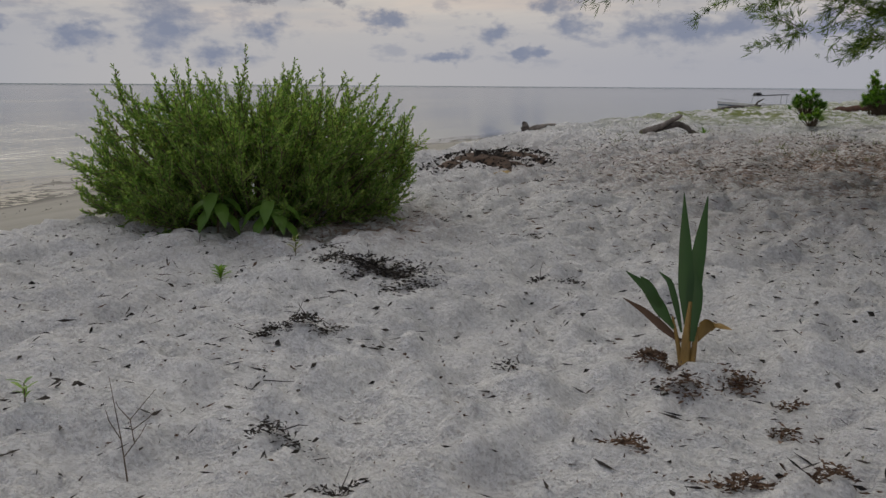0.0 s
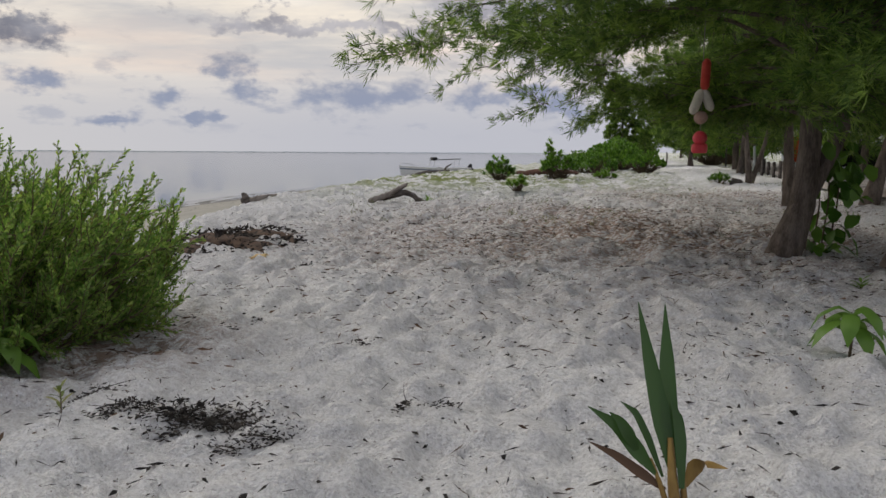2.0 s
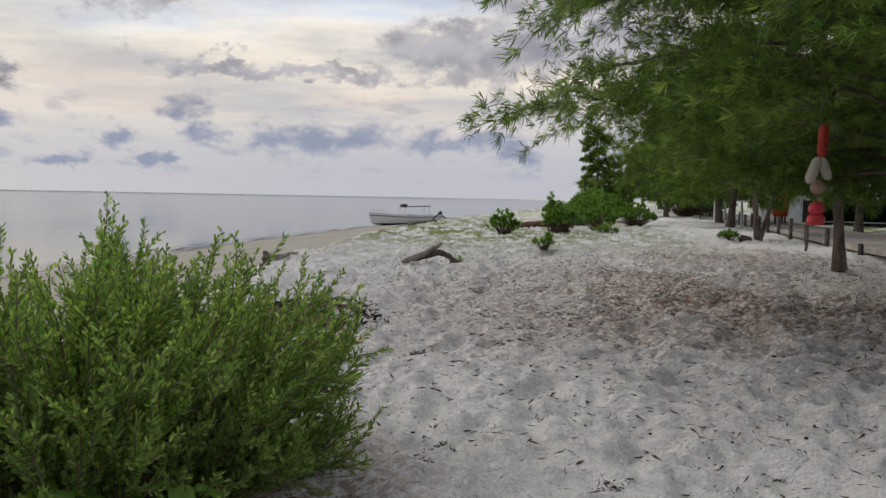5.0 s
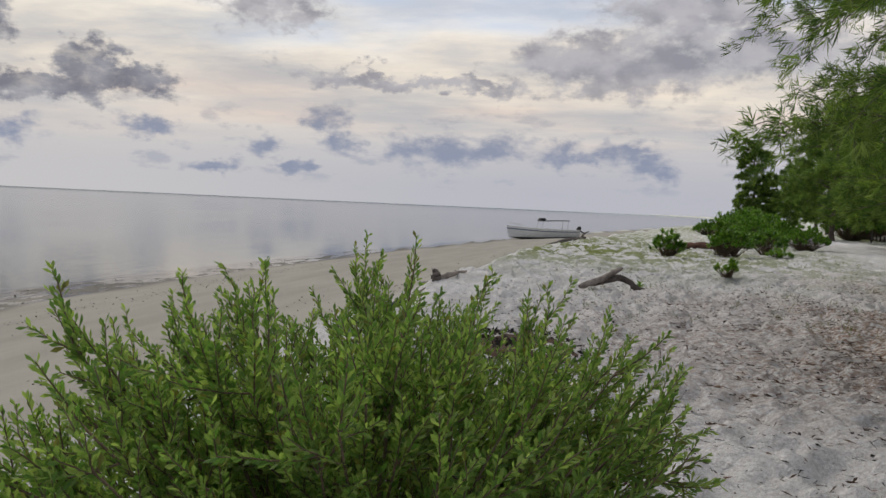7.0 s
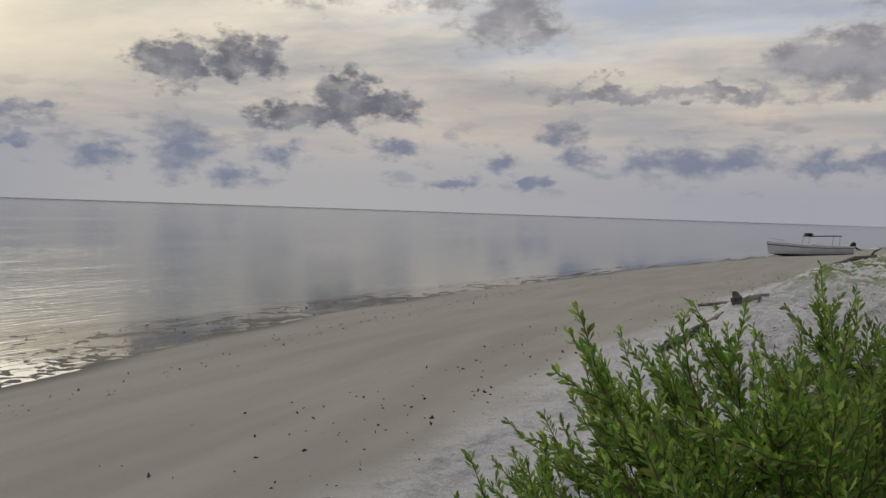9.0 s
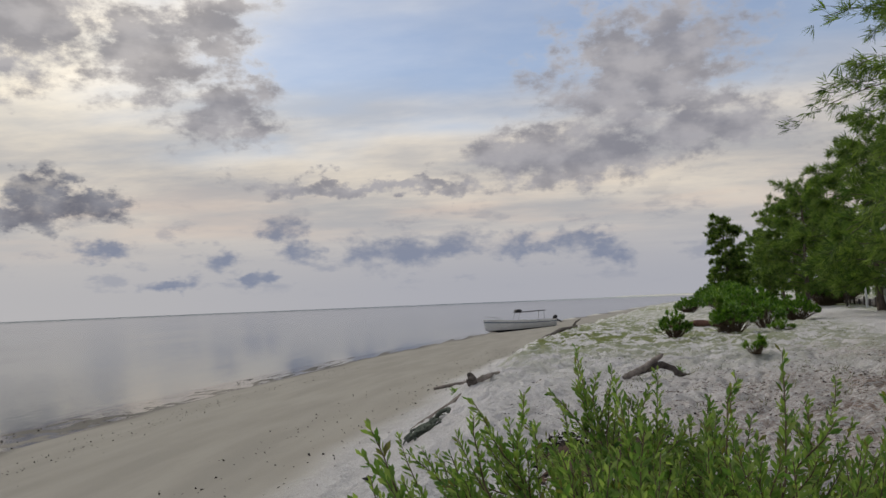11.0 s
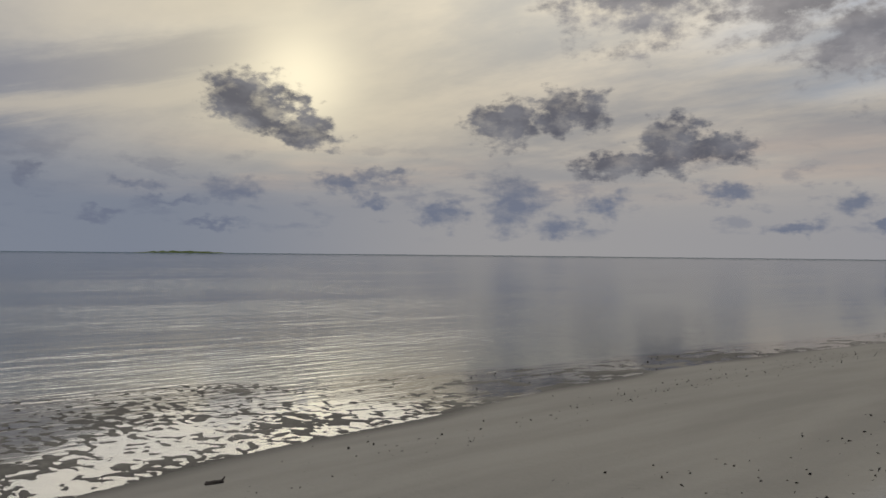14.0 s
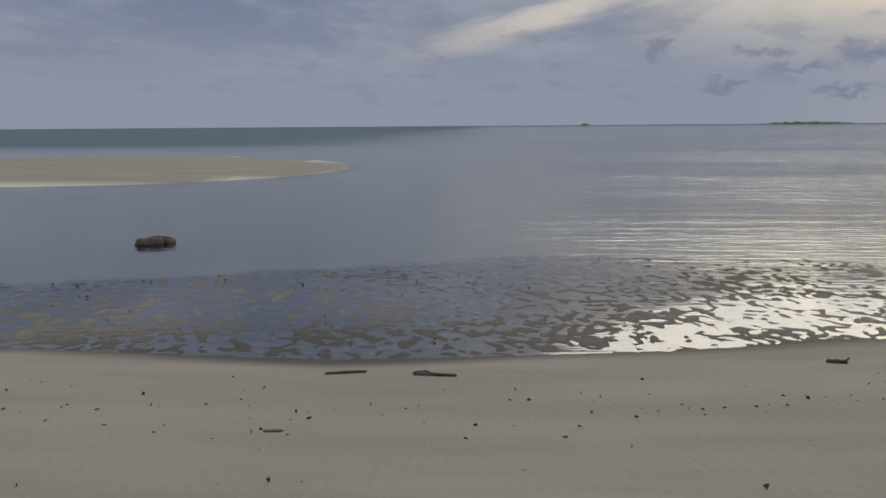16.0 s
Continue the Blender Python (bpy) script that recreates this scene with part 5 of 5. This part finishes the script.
q = np.repeat(p, k, 0) + g.normal(0, 0.05, (len(p) * k, 2))
d = np.stack([g.normal(0, 0.5, len(q)), g.normal(0, 0.5, len(q)), np.ones(len(q)) * 0.8], 1)
v, f = scatter(v0, f0, frames_along(d, g.uniform(0, 6, len(q)), g.uniform(0.3, 1.0, len(q)) * np.where(q[:, 1] < 9, 0.28, 0.8)), on_ground(q, -0.01))
tagged(piece("beach_grass", mesh_of("beach_grass", v, f), GRASS), "sparse yellow-green grass blades on sand", "grass", kind="stuff")
for k, (x, y, h, lean) in enumerate([(-1.95, 1.62, 0.33, -0.12), (-2.02, 1.72, 0.2, 0.05)]):
    root = thing("dry_twig", x, y, ground_z(x, y) - 0.01, "thin bare dead twig standing in the sand", "twig")
    v, f = tubes([([(0, 0, 0), (-0.05, 0.03, h * 0.4), (lean, 0.06, h)], [0.003, 0.002, 0.001]), ([(-0.05, 0.03, h * 0.4), (-0.09, 0.02, h * 0.6), (-0.10, 0.02, h * 0.7)], [0.002, 0.0015, 0.001]), ([(-0.03, 0.02, h * 0.25), (0.03, 0.04, h * 0.5), (0.05, 0.05, h * 0.62)], [0.002, 0.0015, 0.001])], 5)
    piece("twig", mesh_of("twig", v, f), TWIG, root)


# ---- motor boat ----
BOAT_WHITE = rough_mat("boat_white_paint", (0.55, 0.55, 0.54), (0.76, 0.76, 0.75), 3.0, 0.5, 0.1, (1, 1, 3))
BOAT_DARK = rough_mat("boat_dark_bottom", (0.015, 0.015, 0.018), (0.05, 0.05, 0.055), 4.0, 0.6, 0.2)
BOAT_BLUE = rough_mat("boat_blue_line", (0.06, 0.09, 0.14), (0.10, 0.14, 0.20), 4.0, 0.5, 0.1)
METAL = rough_mat("grey_pipe", (0.30, 0.31, 0.32), (0.45, 0.46, 0.47), 9.0, 0.45, 0.1, metal=0.6)


def boat(x, y, z, turn, tilt):
    root = thing("motor_boat", x, y, z, "white open motor boat with dark canopy beached at the waterline", "boat")
    root.matrix_basis = pose(x, y, z, 0, tilt, turn)
    n, half = 19, 4.0

    def station(s):
        """s from 0 at the stern to 1 at the bow: x, half beam at gunwale and chine, heights of keel, chine, gunwale."""
        beam = 1.0 * (1 - max(0, s - 0.45) ** 2.2 / 0.55 ** 2.2) ** 0.75 * (0.86 + 0.14 * min(1, s / 0.4))
        sheer = 1.02 + 0.62 * s ** 2.0
        rake = 0.35 * max(0, s - 0.8) / 0.2
        return -half + 2 * half * s, max(beam, 0.03), max(beam * 0.80, 0.02), 0.02 + 0.35 * max(0, s - 0.7) ** 2 / 0.09, 0.30 + 0.25 * max(0, s - 0.6), sheer, rake

    def skin(rows):
        v, f = [], []
        k = len(rows[0])
        for r in rows:
            v += r
        for i in range(len(rows) - 1):
            for j in range(k - 1):
                f.append((i * k + j, i * k + j + 1, (i + 1) * k + j + 1, (i + 1) * k + j))
        return np.array(v, float), np.array(f)

    outer, inner, bottom, stripe, rail = [], [], [], [], []
    for i in range(n):
        px, b, c, kz, cz, gz, rk = station(i / (n - 1))
        gx = px + rk
        cx = px + rk * 0.4
        bottom.append([(cx, -c, cz), (px, 0, kz), (cx, c, cz)])
        outer.append([(gx, b, gz), (cx, c, cz), (cx, c * 0.98, cz - 0.01)])
        inner.append([(gx, b - 0.06, gz), (cx, c - 0.10, cz + 0.05), (px, 0, kz + 0.22), (cx, -c + 0.10, cz + 0.05), (gx, -b + 0.06, gz)])
        m = lambda w: (gx * w + cx * (1 - w), b * w + c * (1 - w) + 0.006, gz * w + cz * (1 - w))
        stripe.append([m(0.80), m(0.70)])
        rail.append((gx, b, gz))
    for name, rows, mat, label in (("hull_side", outer, BOAT_WHITE, "white hull side"), ("hull_side", [[(p[0], -p[1], p[2]) for p in r] for r in outer], BOAT_WHITE, "white hull side"), ("hull_bottom", bottom, BOAT_DARK, "dark painted bottom"), ("cockpit", inner, BOAT_WHITE, "pale open cockpit"), ("stripe", stripe, BOAT_BLUE, "dark blue line"), ("stripe", [[(p[0], -p[1], p[2]) for p in r] for r in stripe], BOAT_BLUE, "dark blue line")):
        v, f = skin(rows)
        piece(name, mesh_of(name, v, f, name != "stripe"), mat, root, label)
    for s in (1, -1):
        v, f = tubes([([(a, s * (b - 0.03), c) for a, b, c in rail], [0.045] * n)], 6)
        piece("gunwale", mesh_of("gunwale", v, f, True), BOAT_WHITE, root)
    px, b, c, kz, cz, gz, rk = station(0)
    v, f = np.array([(px, -b, gz), (px, -c, cz), (px, 0, kz), (px, c, cz), (px, b, gz), (px, 0, gz - 0.1)]), np.array([(0, 1, 2, 5), (5, 2, 3, 4)])
    piece("transom", mesh_of("transom", v, f), BOAT_WHITE, root)
    # canopy on four posts
    for cx, sy in ((-2.6, 1), (-2.6, -1), (0.3, 1), (0.3, -1)):
        v, f = tubes([([(cx + (0.45 if cx > 0 else 0.1), sy * 0.85, 0.75), (cx, sy * 0.75, 2.05)], [0.028, 0.028])], 6)
        piece("canopy_post", mesh_of("canopy_post", v, f), METAL, root)
    bm = bmesh.new()
    bmesh.ops.create_cube(bm, size=1, matrix=Matrix.LocRotScale((-1.15, 0, 2.09), None, (3.3, 1.75, 0.07)))
    bmesh.ops.bevel(bm, geom=bm.edges[:], offset=0.03, segments=2, affect="EDGES")
    part("canopy", bm, BOAT_DARK, root, "dark flat canopy")
    bm = bmesh.new()
    bmesh.ops.create_cube(bm, size=1, matrix=Matrix.LocRotScale((0.2, 0, 2.25), None, (0.75, 0.9, 0.32)))
    bmesh.ops.bevel(bm, geom=bm.edges[:], offset=0.12, segments=3, affect="EDGES")
    part("rolled_cover", bm, BLACK, root, "dark rolled cover on the canopy")
    for cx in (-2.0, -0.7, 0.7, 2.0):
        bm = bmesh.new()
        bmesh.ops.create_cube(bm, size=1, matrix=Matrix.LocRotScale((cx, 0, 0.66), None, (0.34, 1.6, 0.06)))
        part("thwart", bm, BOAT_WHITE, root)
    bm = bmesh.new()
    bmesh.ops.create_cube(bm, size=1, matrix=Matrix.LocRotScale((-0.3, 0, 0.95), None, (0.5, 0.6, 0.7)))
    bmesh.ops.bevel(bm, geom=bm.edges[:], offset=0.06, segments=2, affect="EDGES")
    part("console", bm, BOAT_WHITE, root)
    # outboard, tilted up
    bm = bmesh.new()
    bmesh.ops.create_cube(bm, size=1, matrix=pose(-4.2, 0, 1.15, 0, -38, 0) @ Matrix.Diagonal((0.42, 0.38, 0.62, 1)))
    bmesh.ops.bevel(bm, geom=bm.edges[:], offset=0.1, segments=3, affect="EDGES")
    motor = part("outboard", bm, BLACK, root, "black outboard motor tilted up")
    v, f = tubes([([(-4.25, 0, 1.0), (-4.7, 0, 0.75), (-5.0, 0, 0.62)], [0.11, 0.08, 0.06])], 8)
    piece("shaft", mesh_of("shaft", v, f, True), BLACK, motor)
    v, f = tubes([([(2.3, 0.62, 1.35), (2.6, 0.58, 1.68), (4.1, 0.12, 1.95), (4.1, -0.12, 1.95), (2.6, -0.58, 1.68), (2.3, -0.62, 1.35)], [0.022] * 6)], 6)
    piece("bow_rail", mesh_of("bow_rail", v, f), METAL, root)


boat(-7.6, 89.6, WATER + 0.12, 204, 2.5)


# ---- boardwalk, shelter and things beside it ----
BOARDWALK = [(7.5, 15.5), (7.15, 19.5), (7.75, 22.8), (9.3, 28.8), (10.6, 34.0), (17.6, 61.0), (29.0, 108.0)]


def boardwalk():
    z = 0.49
    root = thing("boardwalk", BOARDWALK[0][0], BOARDWALK[0][1], 0, "low weathered grey timber boardwalk along the trees", "boardwalk")
    root.matrix_basis = Matrix()
    bm = bmesh.new()
    bmesh.ops.create_cube(bm, size=1, matrix=Matrix.Diagonal((2.3, 0.135, 0.03, 1)))
    plank = bpy.data.meshes.new("plank")
    bm.to_mesh(plank)
    bm.free()
    plank.materials.append(PLANK)
    rest_v, rest_f, made = [], [], 0
    bv = np.array([c for c in ((-1.15, -0.0675, 0), (1.15, -0.0675, 0), (1.15, 0.0675, 0), (-1.15, 0.0675, 0))])
    for (x0, y0), (x1, y1) in zip(BOARDWALK, BOARDWALK[1:]):
        n = math.hypot(x1 - x0, y1 - y0)
        a = math.atan2(y1 - y0, x1 - x0) - math.pi / 2
        c, s = math.cos(a), math.sin(a)
        for i in range(int(n / 0.15)):
            t = i * 0.15 / n
            x, y = x0 + (x1 - x0) * t + 1.25 * c, y0 + (y1 - y0) * t + 1.25 * s
            if made < 190:
                ob = new("plank", plank)
                ob.parent = root
                ob.matrix_basis = pose(x, y, z + random.uniform(-0.006, 0.006), 0, 0, math.degrees(a) + random.uniform(-1, 1))
                made += 1
            else:
                m = np.array([[c, -s, 0], [s, c, 0], [0, 0, 1]])
                rest_v.append(bv @ m.T + np.array([x, y, z])), rest_f.append(np.arange(4) + 4 * len(rest_f))
        for side in (0.10, 2.4):
            bm = bmesh.new()
            cx, cy = (x0 + x1) / 2 + side * c, (y0 + y1) / 2 + side * s
            bmesh.ops.create_cube(bm, size=1, matrix=pose(cx, cy, z - 0.085, 0, 0, math.degrees(a)) @ Matrix.Diagonal((0.10, n, 0.16, 1)))
            part("edge_beam", bm, PLANK, root)
        for i in range(max(1, int(n / 2.6))):
            t = (i + 0.5) / max(1, int(n / 2.6))
            x, y = x0 + (x1 - x0) * t, y0 + (y1 - y0) * t
            v, f = tubes([([(x, y, -0.15), (x, y, z + random.uniform(0.0, 0.5))], [0.075, 0.07])], 8)
            piece("post", mesh_of("post", v, f), DARK_WOOD, root)
    far = piece("planks_beyond", mesh_of("planks_beyond", np.concatenate(rest_v), np.array(rest_f)), PLANK, root)
    tagged(far, kind="stuff")


boardwalk()
ROOF = rough_mat("weathered_roof_sheet", (0.22, 0.23, 0.22), (0.42, 0.43, 0.42), 2.0, 0.7, 0.3, (6, 1, 1))
WALL = rough_mat("pale_painted_wall", (0.40, 0.42, 0.42), (0.60, 0.62, 0.61), 1.5, 0.8, 0.2)
DARK_WALL = rough_mat("dark_stained_boards", (0.012, 0.012, 0.013), (0.045, 0.042, 0.04), 2.0, 0.8, 0.3, (1, 1, 0.2))


def box(name, cx, cy, cz, sx, sy, sz, mat, root, label="", bevel=0.0):
    bm = bmesh.new()
    bmesh.ops.create_cube(bm, size=1, matrix=Matrix.LocRotScale((cx, cy, cz), None, (sx, sy, sz)))
    if bevel:
        bmesh.ops.bevel(bm, geom=bm.edges[:], offset=bevel, segments=2, affect="EDGES")
    return part(name, bm, mat, root, label)


def shelter(x, y, turn):
    root = thing("beach_hut", x, y, -0.15, "low beach hut with dark open front and grey sheet roof", "hut", "huts behind the boardwalk", turn=turn)
    box("floor", 0, 0, 0.15, 9.0, 4.0, 0.3, PLANK, root)
    box("wall", 0, 1.9, 1.15, 9.0, 0.12, 1.9, DARK_WALL, root, "dark board back wall")
    for sx in (-4.44, 4.44):
        box("wall", sx, 0, 1.15, 0.12, 3.7, 1.9, WALL, root, "pale side wall")
    for k in range(5):
        box("post", -4.2 + 2.1 * k, -1.9, 1.05, 0.12, 0.12, 1.7, WALL, root)
    box("rail", 0, -1.92, 0.62, 8.6, 0.06, 0.07, WALL, root, "pale hand rail")
    for s in (1, -1):
        bm = bmesh.new()
        bmesh.ops.create_grid(bm, x_segments=60, y_segments=2, size=0.5, matrix=pose(0, s * 1.25, 2.42, -s * 22, 0, 0) @ Matrix.Diagonal((10.0, 2.9, 1, 1)))
        for v in bm.verts:
            v.co.z += 0.02 * math.sin(v.co.x * 20)
        bmesh.ops.solidify(bm, geom=bm.faces[:], thickness=0.03)
        part("roof", bm, ROOF, root, "corrugated grey roof sheet")


shelter(23.5, 47.5, -25)


def pale_hut(x, y, turn):
    root = thing("beach_hut", x, y, -0.1, "pale grey hut with a dark window behind the trees", "hut", "huts behind the boardwalk", turn=turn)
    box("wall", 0, 0, 1.3, 4.0, 3.0, 2.6, WALL, root, "pale grey wall")
    box("window", -0.6, -1.53, 1.5, 0.9, 0.06, 0.8, DARK_WALL, root, "dark window")
    box("door", 1.1, -1.53, 1.0, 0.8, 0.06, 1.9, DARK_WALL, root, "dark door")
    bm = bmesh.new()
    bmesh.ops.create_cube(bm, size=1, matrix=pose(0, 0, 2.72, 8, 0, 0) @ Matrix.Diagonal((4.6, 3.8, 0.1, 1)))
    part("roof", bm, ROOF, root)


pale_hut(20.6, 55.5, -18)


def drum(x, y):
    z = 0.50
    root = thing("red_drum", x, y, z, "orange-red plastic drum standing on a low stand", "drum")
    v, f = lathe([(0.01, 0.35), (0.29, 0.35), (0.36, 0.42), (0.36, 0.75), (0.38, 0.78), (0.36, 0.81), (0.36, 1.15), (0.38, 1.18), (0.36, 1.21), (0.36, 1.48), (0.29, 1.55), (0.01, 1.55)], 24)
    piece("barrel", mesh_of("barrel", v, f, True), rough_mat("orange_red_plastic", (0.42, 0.04, 0.012), (0.60, 0.075, 0.02), 3.0, 0.5, 0.1), root)
    v, f = lathe([(0.01, 1.56), (0.20, 1.56), (0.20, 1.85), (0.16, 1.92), (0.01, 1.92)], 16)
    piece("lid", mesh_of("lid", v, f, True), FOAM, root, "white top")
    for a in range(4):
        cx, cy = 0.24 * math.cos(a * 1.571 + 0.78), 0.24 * math.sin(a * 1.571 + 0.78)
        box("leg", cx, cy, 0.17, 0.08, 0.08, 0.36, DARK_WOOD, root)


drum(13.3, 39.7)


def post(x, y, h, r, mat, label):
    root = thing("post", x, y, ground_z(x, y) - 0.05, label, "post", "posts along the boardwalk")
    v, f = wobble_log([(0, 0, 0), (0.02, 0, h * 0.5), (0.0, 0.03, h)], [r, r, r * 0.9], int(x * 10), 8)
    piece("pole", mesh_of("pole", v, f, True), mat, root)


for k, (x, y, h) in enumerate([(12.1, 41.5, 1.5), (12.9, 45.0, 1.3), (13.9, 49.0, 1.6), (11.0, 37.0, 1.1), (16.0, 57.0, 1.4), (16.8, 62.5, 1.5), (12.0, 66.0, 1.2), (10.6, 60.0, 1.2), (17.0, 69.0, 1.2), (14.8, 74.0, 1.2), (13.4, 79.0, 1.2)]):
    post(x, y, h, 0.07, WALL if k % 2 == 0 else DARK_WOOD, "pale weathered upright post" if k % 2 == 0 else "dark weathered upright post")
post(6.75, 22.6, 0.9, 0.04, DARK_WOOD, "thin dark broken sapling stake")
rubble("tree_stump", 6.9, 27.3, 0.22, DARK_WOOD, "short dark tree stump near young trees", 9, 0.9, "stump")

# low land on the horizon
for az, wide in ((69.5, 120), (84.0, 14)):
    a = radians(az)
    x, y = -2200 * math.sin(a), 2200 * math.cos(a)
    u = np.linspace(-1, 1, 40)
    h = 4.5 * (1 - u ** 2) * (0.5 + soft_noise(u * 30, u * 0, 3.0, 70))
    v = np.concatenate([np.stack([u * wide, 0 * u - 8, -1 + 0 * u], 1), np.stack([u * wide, 0 * u, h], 1), np.stack([u * wide, 0 * u + 8, -1 + 0 * u], 1)])
    i = np.arange(39)
    f = np.concatenate([np.stack([i, i + 1, i + 41, i + 40], 1), np.stack([i + 40, i + 41, i + 81, i + 80], 1)])
    ob = piece("distant_island", mesh_of("distant_island", v, f), NEEDLE)
    ob.matrix_basis = pose(x, y, WATER, 0, 0, az)
    tagged(ob, "low dark island on the sea horizon", "island")
